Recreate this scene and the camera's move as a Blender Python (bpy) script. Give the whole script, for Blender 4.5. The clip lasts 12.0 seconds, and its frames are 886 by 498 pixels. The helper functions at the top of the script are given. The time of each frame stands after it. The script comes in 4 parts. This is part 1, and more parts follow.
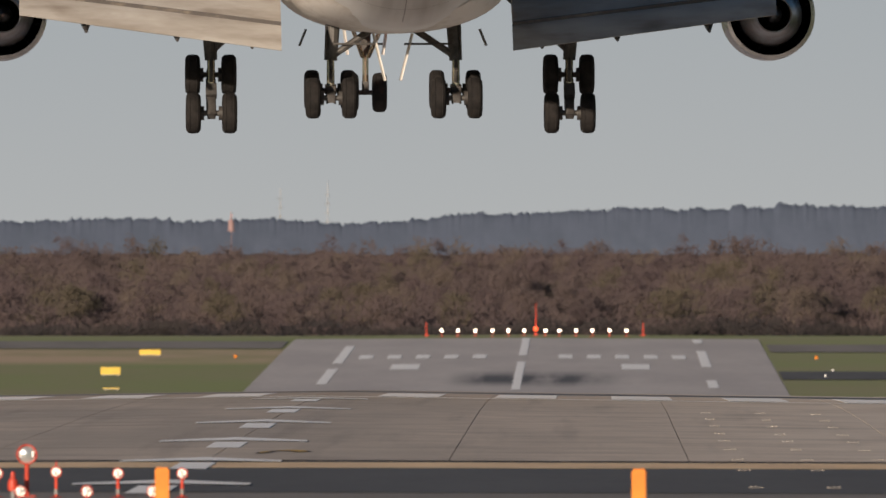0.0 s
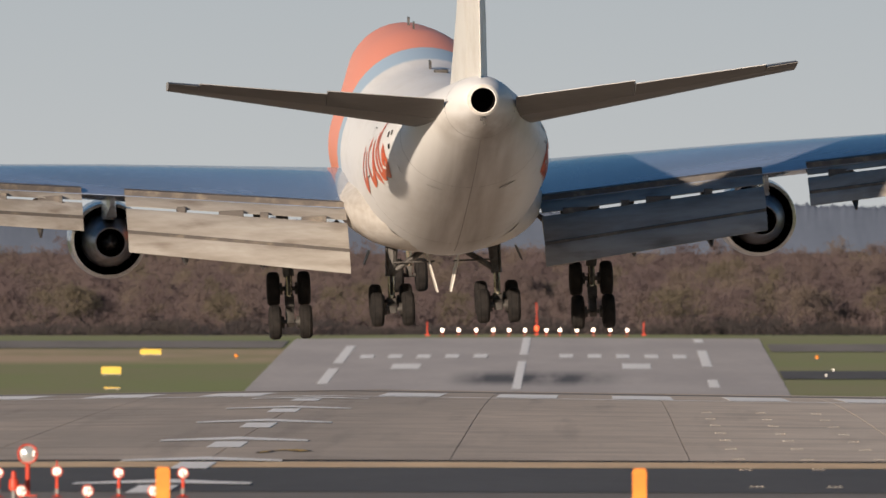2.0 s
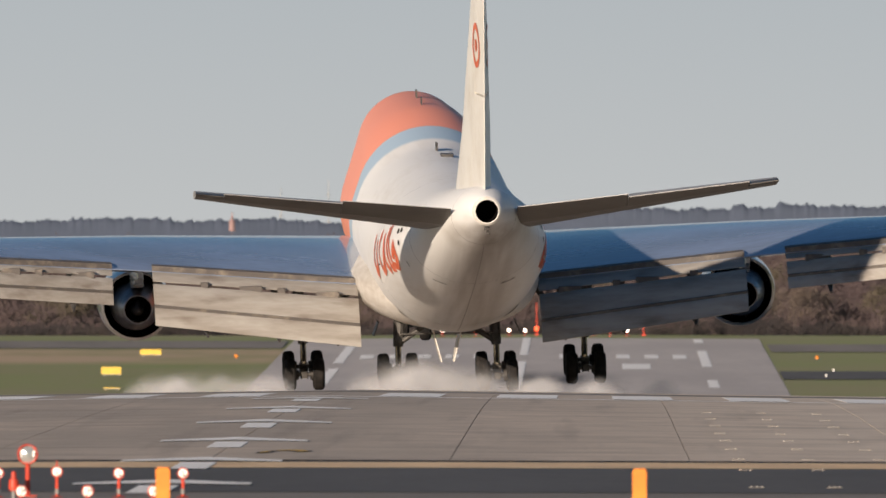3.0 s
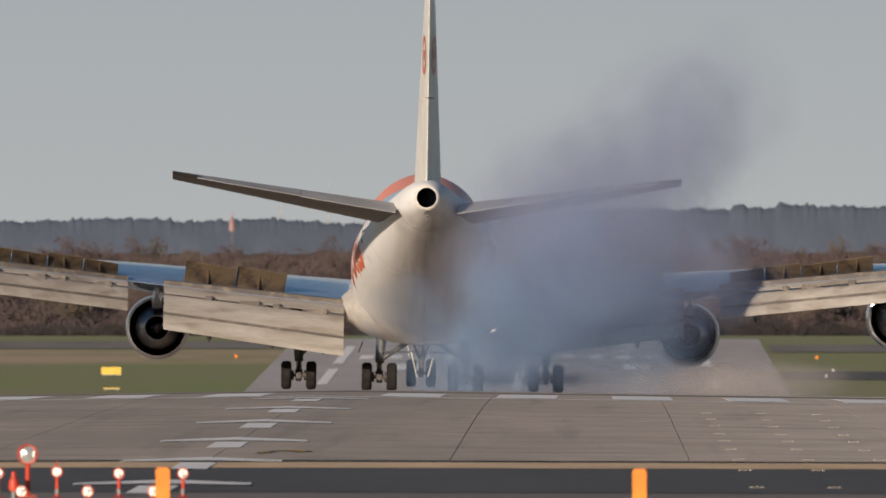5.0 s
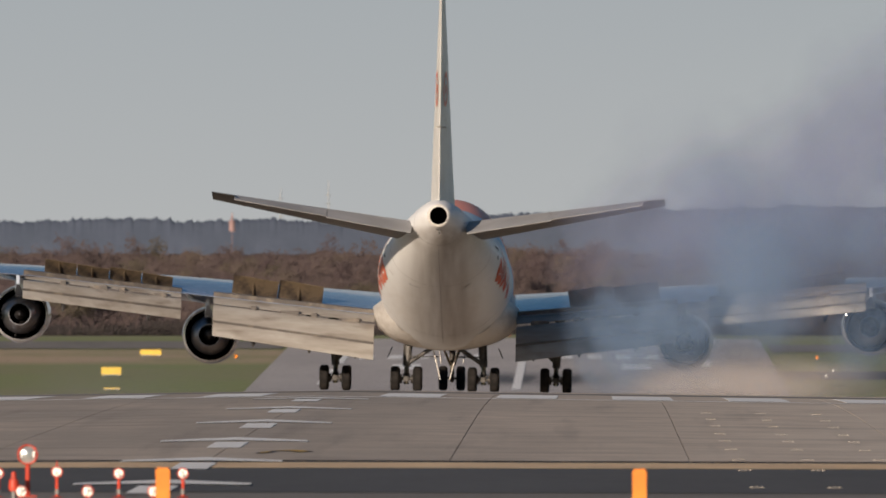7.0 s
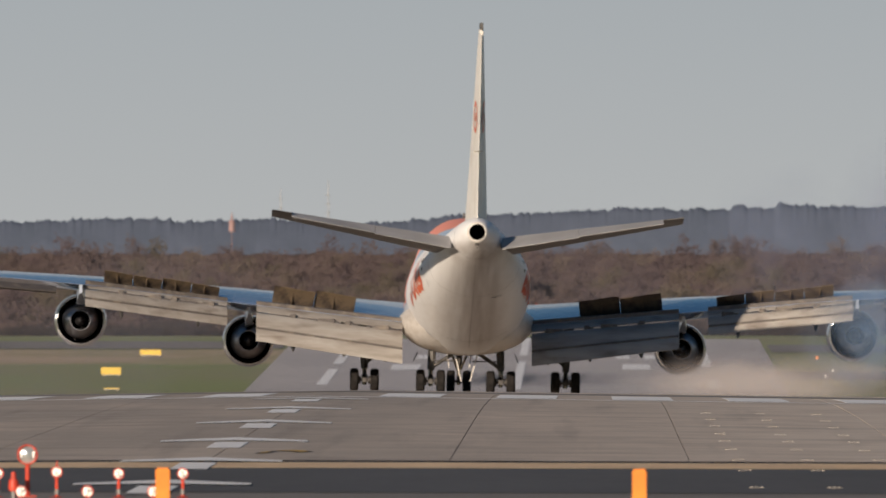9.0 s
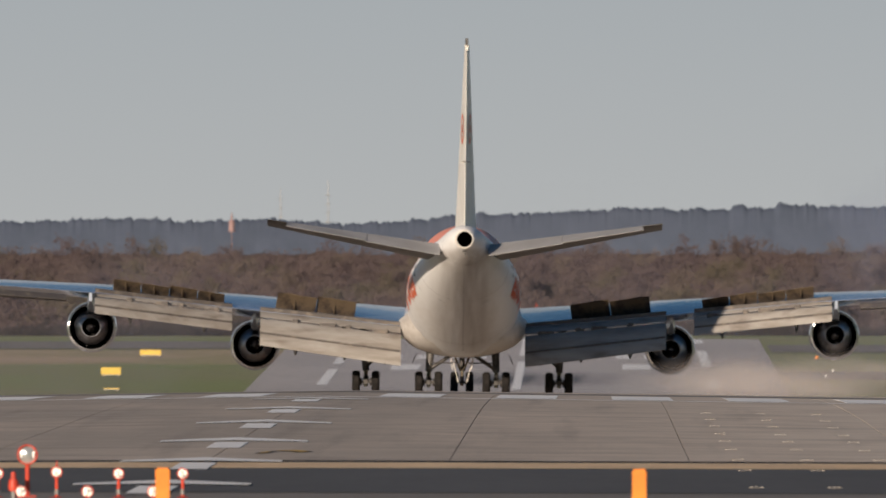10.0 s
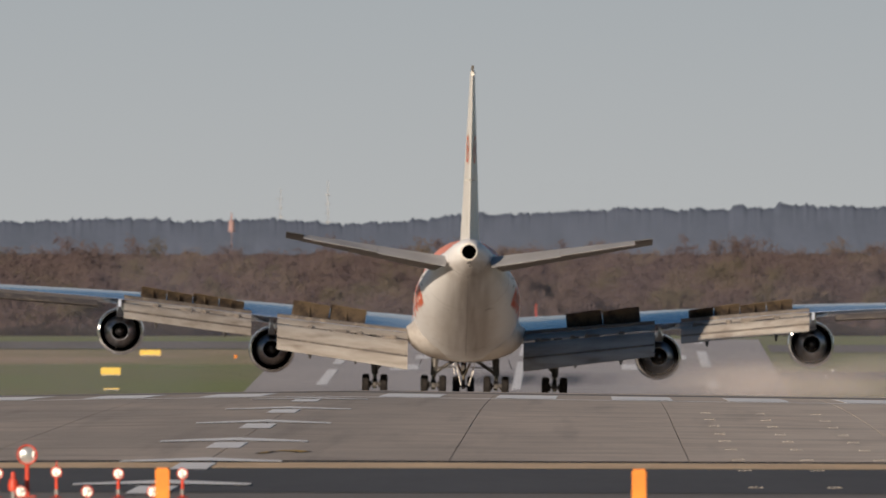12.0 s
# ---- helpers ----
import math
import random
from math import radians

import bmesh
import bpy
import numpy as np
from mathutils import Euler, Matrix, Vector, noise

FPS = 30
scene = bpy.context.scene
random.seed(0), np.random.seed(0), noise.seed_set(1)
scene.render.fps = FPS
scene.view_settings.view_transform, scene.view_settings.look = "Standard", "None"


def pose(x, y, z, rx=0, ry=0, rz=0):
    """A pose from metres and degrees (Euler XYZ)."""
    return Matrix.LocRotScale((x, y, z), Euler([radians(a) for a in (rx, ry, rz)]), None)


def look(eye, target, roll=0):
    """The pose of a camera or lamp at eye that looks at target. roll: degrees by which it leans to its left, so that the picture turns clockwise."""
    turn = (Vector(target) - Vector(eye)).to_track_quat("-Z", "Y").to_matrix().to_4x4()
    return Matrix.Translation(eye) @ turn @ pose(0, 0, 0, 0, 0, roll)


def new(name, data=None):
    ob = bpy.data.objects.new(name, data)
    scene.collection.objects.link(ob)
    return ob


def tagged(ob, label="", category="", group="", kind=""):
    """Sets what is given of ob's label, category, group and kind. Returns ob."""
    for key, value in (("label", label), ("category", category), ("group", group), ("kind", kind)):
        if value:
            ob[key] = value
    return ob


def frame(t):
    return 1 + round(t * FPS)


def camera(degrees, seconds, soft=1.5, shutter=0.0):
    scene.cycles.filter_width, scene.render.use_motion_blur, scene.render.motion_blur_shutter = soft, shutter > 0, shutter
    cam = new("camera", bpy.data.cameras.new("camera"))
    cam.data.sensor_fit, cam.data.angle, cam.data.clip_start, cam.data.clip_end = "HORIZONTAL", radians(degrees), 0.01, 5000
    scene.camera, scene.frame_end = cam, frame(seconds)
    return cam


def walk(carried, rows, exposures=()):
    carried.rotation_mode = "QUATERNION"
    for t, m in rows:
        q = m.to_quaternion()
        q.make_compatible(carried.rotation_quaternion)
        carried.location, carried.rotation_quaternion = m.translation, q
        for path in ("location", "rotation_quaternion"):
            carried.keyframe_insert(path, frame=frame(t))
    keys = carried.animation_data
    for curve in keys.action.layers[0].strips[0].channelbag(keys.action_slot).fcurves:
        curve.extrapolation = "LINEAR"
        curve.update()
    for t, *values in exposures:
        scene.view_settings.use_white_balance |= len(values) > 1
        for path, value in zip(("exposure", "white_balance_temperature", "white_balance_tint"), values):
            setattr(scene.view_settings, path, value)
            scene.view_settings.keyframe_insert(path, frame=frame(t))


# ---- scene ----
# camera: a very long lens low beside the extended centreline, before the runway's end
cam = camera(1.996, 12.0, soft=1.5)
CAM_Z = 4.43
cam.data.dof.use_dof, cam.data.dof.focus_distance, cam.data.dof.aperture_fstop = True, 830.0, 8.5


def aim(dx, dy):
    """Camera pose; dx, dy: small shifts of the line of sight at 1000 m, in metres."""
    return look((0, 0, CAM_Z), (-5.8 + dx, 1000, CAM_Z + 0.067 + dy))


walk(cam, [(0, aim(0.03, 0.0)), (0.5, aim(-0.03, -0.05)), (1.0, aim(-0.01, -0.04)), (2.0, aim(0, -0.02)),
           (3.0, aim(0, -0.01)), (6.0, aim(0, 0)), (12.0, aim(0.02, 0.01))],
     exposures=[(0, -0.03), (0.5, -0.04), (1.5, 0.12), (2.5, 0.29), (3.2, 0.2), (4.8, 0.0), (12.0, 0.0)])

# world and sun: low warm sun behind and to the left, hazy sky
SUN_EL, SUN_AZ = 11.8, 26.8   # degrees; azimuth measured from straight behind the camera towards the left
world = bpy.data.worlds.new("world")
scene.world = world
world.use_nodes = True
wn = world.node_tree
sky = wn.nodes.new("ShaderNodeTexSky")
sky.sky_type = "NISHITA"
sky.sun_disc = False
sky.sun_elevation = radians(SUN_EL)
sky.sun_rotation = radians(180 + SUN_AZ)
sky.air_density, sky.dust_density, sky.ozone_density = 1.2, 0.05, 5.0
wn.links.new(sky.outputs[0], wn.nodes["Background"].inputs[0])
wn.nodes["Background"].inputs[1].default_value = 0.055
sun = new("sun", bpy.data.lights.new("sun", "SUN"))
sun.data.energy, sun.data.angle, sun.data.color = 5.5, radians(0.6), (1.0, 0.825, 0.65)
se, sa = radians(SUN_EL), radians(SUN_AZ)
sun.matrix_world = look((-math.sin(sa) * math.cos(se) * 100, -math.cos(sa) * math.cos(se) * 100, math.sin(se) * 100), (0, 0, 0))
scene.cycles.transparent_max_bounces = 128


# ---- materials ----
def material(name, colour, rough=0.6, metal=0.0, second=None, scale=1.0, fine=20.0, bump=0.0, stretch=(1, 1, 1), spec=0.5, coat=0.0,
             lo=0.35, hi=0.65, emit=None, power=0.0):
    """Principled surface with colour variation at two scales and a little relief, on object coordinates."""
    m = bpy.data.materials.new(name)
    m.use_nodes = True
    n, l = m.node_tree.nodes, m.node_tree.links
    b = n["Principled BSDF"]
    b.inputs["Roughness"].default_value, b.inputs["Metallic"].default_value = rough, metal
    b.inputs["Specular IOR Level"].default_value, b.inputs["Coat Weight"].default_value = spec, coat
    second = second or tuple(c * 0.75 for c in colour)
    tc, mp = n.new("ShaderNodeTexCoord"), n.new("ShaderNodeMapping")
    mp.inputs["Scale"].default_value = stretch
    l.new(tc.outputs["Object"], mp.inputs[0])
    big, small = n.new("ShaderNodeTexNoise"), n.new("ShaderNodeTexNoise")
    big.inputs["Scale"].default_value, big.inputs["Detail"].default_value = scale, 5
    small.inputs["Scale"].default_value, small.inputs["Detail"].default_value = fine, 3
    l.new(mp.outputs[0], big.inputs[0]), l.new(mp.outputs[0], small.inputs[0])
    ad = n.new("ShaderNodeMath")
    ad.operation = "MULTIPLY_ADD"
    ad.inputs[1].default_value = 0.35
    l.new(small.outputs[0], ad.inputs[0]), l.new(big.outputs[0], ad.inputs[2])
    mr = n.new("ShaderNodeMapRange")
    mr.inputs[1].default_value, mr.inputs[2].default_value = lo + 0.17, hi + 0.17
    l.new(ad.outputs[0], mr.inputs[0])
    mx = n.new("ShaderNodeMix")
    mx.data_type = "RGBA"
    mx.inputs["A"].default_value, mx.inputs["B"].default_value = (*colour, 1), (*second, 1)
    l.new(mr.outputs[0], mx.inputs["Factor"])
    l.new(mx.outputs["Result"], b.inputs["Base Color"])
    if bump:
        bp = n.new("ShaderNodeBump")
        bp.inputs["Strength"].default_value, bp.inputs["Distance"].default_value = bump, 0.05
        l.new(small.outputs[0], bp.inputs["Height"]), l.new(bp.outputs[0], b.inputs["Normal"])
    if emit:
        b.inputs["Emission Color"].default_value, b.inputs["Emission Strength"].default_value = (*emit, 1), power
    return m


def result(m):
    """The colour mix of a material made above, and what it feeds."""
    n = m.node_tree.nodes
    return n["Mix"], n["Principled BSDF"], n, m.node_tree.links


def over(m, colour, factor_socket, target="Base Color"):
    """Lay another colour over a material where the factor is one."""
    n, l = m.node_tree.nodes, m.node_tree.links
    b = n["Principled BSDF"]
    old = b.inputs[target].links[0].from_socket
    mx = n.new("ShaderNodeMix")
    mx.data_type = "RGBA"
    mx.inputs["B"].default_value = (*colour, 1)
    l.new(old, mx.inputs["A"]), l.new(factor_socket, mx.inputs["Factor"]), l.new(mx.outputs["Result"], b.inputs[target])


def ramp(m, axis, a, b, c=None, d=None):
    """A factor that rises along an object axis from a to b (and falls from c to d)."""
    n, l = m.node_tree.nodes, m.node_tree.links
    tc, sp, up = n.new("ShaderNodeTexCoord"), n.new("ShaderNodeSeparateXYZ"), n.new("ShaderNodeMapRange")
    l.new(tc.outputs["Object"], sp.inputs[0]), l.new(sp.outputs[axis], up.inputs[0])
    up.inputs[1].default_value, up.inputs[2].default_value = a, b
    if c is None:
        return up.outputs[0]
    dn = n.new("ShaderNodeMapRange")
    l.new(sp.outputs[axis], dn.inputs[0])
    dn.inputs[1].default_value, dn.inputs[2].default_value = d, c
    return times(m, up.outputs[0], dn.outputs[0])


def times(m, p, q):
    n, l = m.node_tree.nodes, m.node_tree.links
    mu = n.new("ShaderNodeMath")
    mu.operation = "MULTIPLY"
    for k, s in enumerate((p, q)):
        if isinstance(s, (int, float)):
            mu.inputs[k].default_value = s
        else:
            l.new(s, mu.inputs[k])
    return mu.outputs[0]


def blotches(m, scale, lo, hi, stretch=(1, 1, 1)):
    """A noise factor in object space."""
    n, l = m.node_tree.nodes, m.node_tree.links
    tc, mp, no, mr = n.new("ShaderNodeTexCoord"), n.new("ShaderNodeMapping"), n.new("ShaderNodeTexNoise"), n.new("ShaderNodeMapRange")
    mp.inputs["Scale"].default_value = stretch
    no.inputs["Scale"].default_value, no.inputs["Detail"].default_value = scale, 4
    l.new(tc.outputs["Object"], mp.inputs[0]), l.new(mp.outputs[0], no.inputs[0]), l.new(no.outputs[0], mr.inputs[0])
    mr.inputs[1].default_value, mr.inputs[2].default_value = lo, hi
    return mr.outputs[0]


CENTRE = -8.3    # the runway's centreline
grass = material("grass", (0.215, 0.25, 0.07), 0.9, second=(0.25, 0.235, 0.10), scale=0.03, fine=0.4, stretch=(1, 0.25, 1), bump=0.3)
over(grass, (0.46, 0.33, 0.20), times(grass, times(grass, ramp(grass, 1, 3070, 3110, 3215, 3240), ramp(grass, 0, -34, -40)), blotches(grass, 0.05, 0.2, 0.5, (1, 0.2, 1))))
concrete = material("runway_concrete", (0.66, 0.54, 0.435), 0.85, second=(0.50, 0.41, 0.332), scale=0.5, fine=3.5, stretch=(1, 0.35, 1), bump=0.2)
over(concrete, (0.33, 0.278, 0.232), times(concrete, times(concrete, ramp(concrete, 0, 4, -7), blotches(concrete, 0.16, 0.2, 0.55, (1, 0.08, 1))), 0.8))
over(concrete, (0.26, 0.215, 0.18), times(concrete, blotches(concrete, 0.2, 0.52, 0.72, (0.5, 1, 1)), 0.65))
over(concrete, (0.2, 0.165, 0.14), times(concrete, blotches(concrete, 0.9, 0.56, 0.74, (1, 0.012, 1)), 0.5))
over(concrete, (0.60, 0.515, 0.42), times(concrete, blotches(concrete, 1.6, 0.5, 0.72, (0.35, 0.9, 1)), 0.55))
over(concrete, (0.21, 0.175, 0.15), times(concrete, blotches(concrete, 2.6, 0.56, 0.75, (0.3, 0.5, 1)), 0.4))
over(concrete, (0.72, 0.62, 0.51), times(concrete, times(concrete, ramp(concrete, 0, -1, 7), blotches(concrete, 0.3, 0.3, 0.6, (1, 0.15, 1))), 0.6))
far_concrete = material("far_concrete", (0.52, 0.475, 0.45), 0.85, second=(0.44, 0.40, 0.385), scale=0.1, fine=1.0, stretch=(1, 0.1, 1))
over(far_concrete, (0.06, 0.06, 0.07), times(far_concrete, times(far_concrete, ramp(far_concrete, 1, 2860, 2915, 2950, 3010), ramp(far_concrete, 0, -17, -12, -2, 5)), blotches(far_concrete, 0.3, 0.2, 0.5, (1, 0.02, 1))))
joint_mat = material("joint_sealant", (0.10, 0.088, 0.078), 0.9, scale=0.5, fine=6)
asphalt = material("asphalt", (0.066, 0.066, 0.072), 0.9, second=(0.045, 0.045, 0.051), scale=0.2, fine=3, stretch=(1, 0.1, 1), bump=0.2)
road_grey = material("road_grey", (0.21, 0.185, 0.165), 0.9, scale=0.1, fine=1, stretch=(1, 0.1, 1))
line_white = material("line_white", (0.97, 0.95, 0.92), 0.7, second=(0.88, 0.85, 0.81), scale=0.9, fine=7, stretch=(1, 0.15, 1), lo=0.45, hi=0.85)
line_yellow = material("line_yellow", (0.62, 0.38, 0.07), 0.7, scale=0.9, fine=7)
line_tan = material("line_tan", (0.82, 0.58, 0.34), 0.85, second=(0.66, 0.46, 0.27), scale=0.5, fine=4, stretch=(1, 0.2, 1))
line_black = material("line_black", (0.02, 0.02, 0.02), 0.7)
orange_mat = material("marker_orange", (0.85, 0.27, 0.02), 0.55, second=(0.75, 0.21, 0.015), scale=3, fine=30)
red_mat = material("signal_red", (0.62, 0.06, 0.025), 0.5, second=(0.45, 0.04, 0.02), scale=5, fine=40)
steel = material("dull_steel", (0.32, 0.31, 0.30), 0.45, 0.7, scale=3, fine=30)
lens_lit = material("lamp_lens", (0.5, 0.48, 0.45), 0.2, emit=(1.0, 0.84, 0.64), power=1.0)
lamp_nodes, lamp_links = lens_lit.node_tree.nodes, lens_lit.node_tree.links
# Reflected glints on the glass are put into the lamp's patchy glow
lamp_spark = times(lens_lit, blotches(lens_lit, 14, 0.44, 0.6), 1.5)
lamp_links.new(lamp_spark, lamp_nodes["Principled BSDF"].inputs["Emission Strength"])
far_lit = material("far_lamp", (0.8, 0.8, 0.78), 0.3, emit=(1.0, 0.84, 0.66), power=4.5)
red_lit = material("red_lamp", (0.6, 0.05, 0.02), 0.3, emit=(1.0, 0.12, 0.03), power=2.0)
glass_grey = material("lens_glass", (0.42, 0.47, 0.47), 0.12, 0.6, second=(0.75, 0.75, 0.72), scale=9, fine=30)
sign_yellow = material("sign_yellow", (0.72, 0.50, 0.06), 0.5, second=(0.62, 0.42, 0.05), scale=1, fine=9)
bark = material("bark", (0.11, 0.088, 0.08), 0.95, second=(0.075, 0.06, 0.055), scale=0.4, fine=4)
twig = material("bare_twigs", (0.19, 0.147, 0.137), 0.95, second=(0.16, 0.125, 0.121), scale=0.11, fine=0.5, stretch=(1, 0.3, 1), lo=0.38, hi=0.62)
twig_tan = material("tan_twigs", (0.205, 0.165, 0.14), 0.95, second=(0.185, 0.148, 0.128), scale=0.3, fine=1.5)
twig_olive = material("olive_twigs", (0.18, 0.152, 0.115), 0.95, second=(0.15, 0.128, 0.10), scale=0.3, fine=1.5)
twig_plum = material("plum_twigs", (0.17, 0.13, 0.13), 0.95, second=(0.15, 0.115, 0.118), scale=0.3, fine=1.5)
shrub = material("dark_shrubs", (0.07, 0.064, 0.07), 0.95, second=(0.09, 0.078, 0.075), scale=0.12, fine=0.8)
# Blue of the distance haze is mixed into this wood colour
far_wood = material("distant_woods_hazed", (0.165, 0.198, 0.28), 1.0, second=(0.15, 0.182, 0.256), scale=0.16, fine=0.9)
# Tower and mast colours are paled to carry the haze
hazy_tower_red = material("hazy_tower_red", (0.36, 0.235, 0.235), 0.8, scale=0.5, fine=4)
tower_pale = material("tower_pale", (0.46, 0.45, 0.45), 0.8, scale=0.5, fine=4)
inset_lens = material("inset_lens", (0.62, 0.57, 0.51), 0.6, scale=4, fine=20)
inset_mat = material("inset_lid", (0.24, 0.21, 0.18), 0.6, scale=4, fine=20)
haze = bpy.data.materials.new("haze_sky")
haze.use_nodes = True
hn, hl = haze.node_tree.nodes, haze.node_tree.links
hn.remove(hn["Principled BSDF"])
he = hn.new("ShaderNodeEmission")
htc, hsp, hmr, hmx = hn.new("ShaderNodeTexCoord"), hn.new("ShaderNodeSeparateXYZ"), hn.new("ShaderNodeMapRange"), hn.new("ShaderNodeMix")
hmx.data_type = "RGBA"
hmx.inputs["A"].default_value, hmx.inputs["B"].default_value = (0.44, 0.452, 0.455, 1), (0.375, 0.405, 0.425, 1)
hmr.inputs[1].default_value, hmr.inputs[2].default_value = 8.0, 60.0
hl.new(htc.outputs["Object"], hsp.inputs[0]), hl.new(hsp.outputs[2], hmr.inputs[0]), hl.new(hmr.outputs[0], hmx.inputs["Factor"])
hl.new(hmx.outputs["Result"], he.inputs[0]), hl.new(he.outputs[0], hn["Material Output"].inputs[0])


def see_through(m, share):
    """Let thin leaves and twigs pass part of the light."""
    n, l = m.node_tree.nodes, m.node_tree.links
    b, tl, mx = n["Principled BSDF"], n.new("ShaderNodeBsdfTranslucent"), n.new("ShaderNodeMixShader")
    l.new(b.inputs["Base Color"].links[0].from_socket, tl.inputs[0])
    mx.inputs[0].default_value = share
    b.inputs["Specular IOR Level"].default_value = 0.0
    l.new(b.outputs[0], mx.inputs[1]), l.new(tl.outputs[0], mx.inputs[2]), l.new(mx.outputs[0], n["Material Output"].inputs[0])


for extra in (twig, twig_tan, twig_olive, twig_plum, shrub):
    see_through(extra, 0.5)
see_through(far_wood, 0.5)


# ---- mesh tools ----
class Mesh:
    """Collects faces of one part; each face may take a material slot."""

    def __init__(self):
        self.v, self.f, self.m = [], [], []

    def face(self, pts, slot=0):
        k = len(self.v)
        self.v += [tuple(p) for p in pts]
        self.f.append(tuple(range(k, k + len(pts))))
        self.m.append(slot)

    def loft(self, rings, caps=True, slot=0, closed=True):
        k, n = len(self.v), len(rings[0])
        for r in rings:
            self.v += [tuple(p) for p in r]
        for i in range(len(rings) - 1):
            for j in range(n if closed else n - 1):
                a, b = k + i * n + j, k + i * n + (j + 1) % n
                self.f.append((a, b, b + n, a + n))
                self.m.append(slot)
        if caps:
            self.f += [tuple(range(k + n - 1, k - 1, -1)), tuple(range(k + (len(rings) - 1) * n, k + len(rings) * n))]
            self.m += [slot, slot]
        return self

    def box(self, c, s, slot=0, turn=None):
        """A box with slightly bevelled upright edges."""
        x, y, z = s[0] / 2, s[1] / 2, s[2] / 2
        e = min(x, y) * 0.12
        ring = [(-x + e, -y), (x - e, -y), (x, -y + e), (x, y - e), (x - e, y), (-x + e, y), (-x, y - e), (-x, -y + e)]
        t = turn or Matrix.Identity(3)
        c = Vector(c)
        return self.loft([[c + t @ Vector((a, b, h)) for a, b in ring] for h in (-z, z)], slot=slot)

    def tube(self, p, q, r, r2=None, n=10, slot=0):
        p, q = Vector(p), Vector(q)
        t = (q - p).to_track_quat("Z", "Y").to_matrix()
        r2 = r if r2 is None else r2
        ring = [Vector((math.cos(2 * math.pi * k / n), math.sin(2 * math.pi * k / n), 0)) for k in range(n)]
        return self.loft([[p + t @ (u * r) for u in ring], [q + t @ (u * r2) for u in ring]], slot=slot)

    def lathe(self, c, axis, prof, n=28, slot=0, caps=False):
        """prof: (along axis, radius) pairs round the axis 'x' or 'y' or 'z' through c."""
        rings = []
        for a, r in prof:
            ring = []
            for k in range(n):
                u, w = r * math.cos(2 * math.pi * k / n), r * math.sin(2 * math.pi * k / n)
                ring.append(Vector(c) + Vector({"x": (a, u, w), "y": (u, a, w), "z": (u, w, a)}[axis]))
            rings.append(ring)
        return self.loft(rings, caps=caps, slot=slot)

    def data(self, name, *mats, sharp=35):
        me = bpy.data.meshes.new(name)
        me.from_pydata(self.v, [], self.f)
        for m in mats:
            me.materials.append(m)
        me.polygons.foreach_set("material_index", self.m)
        bm = bmesh.new()
        bm.from_mesh(me)
        bmesh.ops.recalc_face_normals(bm, faces=bm.faces)
        bm.to_mesh(me)
        bm.free()
        me.polygons.foreach_set("use_smooth", [True] * len(me.polygons))
        me.set_sharp_from_angle(angle=radians(sharp))
        return me


def part(name, mesh, mats, parent=None, label="", at=None, sharp=35):
    """One mesh object; under a parent it is a part."""
    mats = mats if isinstance(mats, (list, tuple)) else [mats]
    ob = new(name, mesh.data(name, *mats, sharp=sharp) if isinstance(mesh, Mesh) else mesh)
    ob.parent = parent
    if at:
        ob.matrix_basis = at
    if label:
        ob["label"] = label
    return ob


def thing(name, label, category, group="", kind="", at=None):
    ob = new(name)
    ob.empty_display_size = 0.1
    if at:
        ob.matrix_basis = at
    return tagged(ob, label, category, group, kind)


# ---- ground ----
PROFILE = [(-400, -0.2), (400, -0.13), (526, -0.08), (579, -0.02), (633, 0.06), (683, 0.10), (740, 0.08), (790, -0.02), (850, -0.27),
           (900, -0.50), (1000, -1.05), (1140, -1.86), (1209, -2.22), (1276, -2.64), (1400, -3.40), (1486, -3.92), (1567, -4.50),
           (1800, -6.4), (2000, -7.9), (2300, -10.4), (2600, -12.5), (2700, -12.26), (3338, -6.99),
           (3400, -7.0), (3600, -7.4), (4000, -7.6), (4950, -7.6)]
PY, PZ = [p[0] for p in PROFILE], [p[1] for p in PROFILE]


def land(x, y):
    """Height of the land: a rise at the threshold, a long dip behind it, and a cambered runway."""
    z = sum(np.interp(y + d, PY, PZ) for d in (-24, -12, 0, 12, 24)) / 5
    camber = float(np.interp(y, (540, 640, 1600, 1900), (0.003, 0.014, 0.014, 0.006)))
    return float(z) - camber * min(abs(x - CENTRE), 30.0)


def rows_y(y0, y1):
    """Stations along the runway, closer together near the rise."""
    ys, y = [y0], y0
    while y < y1:
        y += 10 if 450 < y < 1700 else 25 if y < 3600 else 60
        ys.append(min(y, y1))
    return ys


def sheet(xs, y0, y1, lift, slot=0, mesh=None, thick=0.0):
    m = mesh or Mesh()
    ys = rows_y(y0, y1)
    m.loft([[(x, y, land(x, y) + lift) for x in xs] for y in ys], caps=False, closed=False, slot=slot)
    if thick:
        for e in (0, -1):
            m.loft([[(xs[e], y, land(xs[e], y) + lift - h) for h in (0, thick)] for y in ys], caps=False, closed=False, slot=slot)
    return m


def patch(x0, x1, y0, y1, lift, mat, name, label, category, kind="structure", group=""):
    n = max(2, int((x1 - x0) / 6) + 1)
    ob = part(name, sheet([x0 + (x1 - x0) * i / (n - 1) for i in range(n)], y0, y1, lift, thick=0.012), mat)
    return tagged(ob, label, category, group, kind)


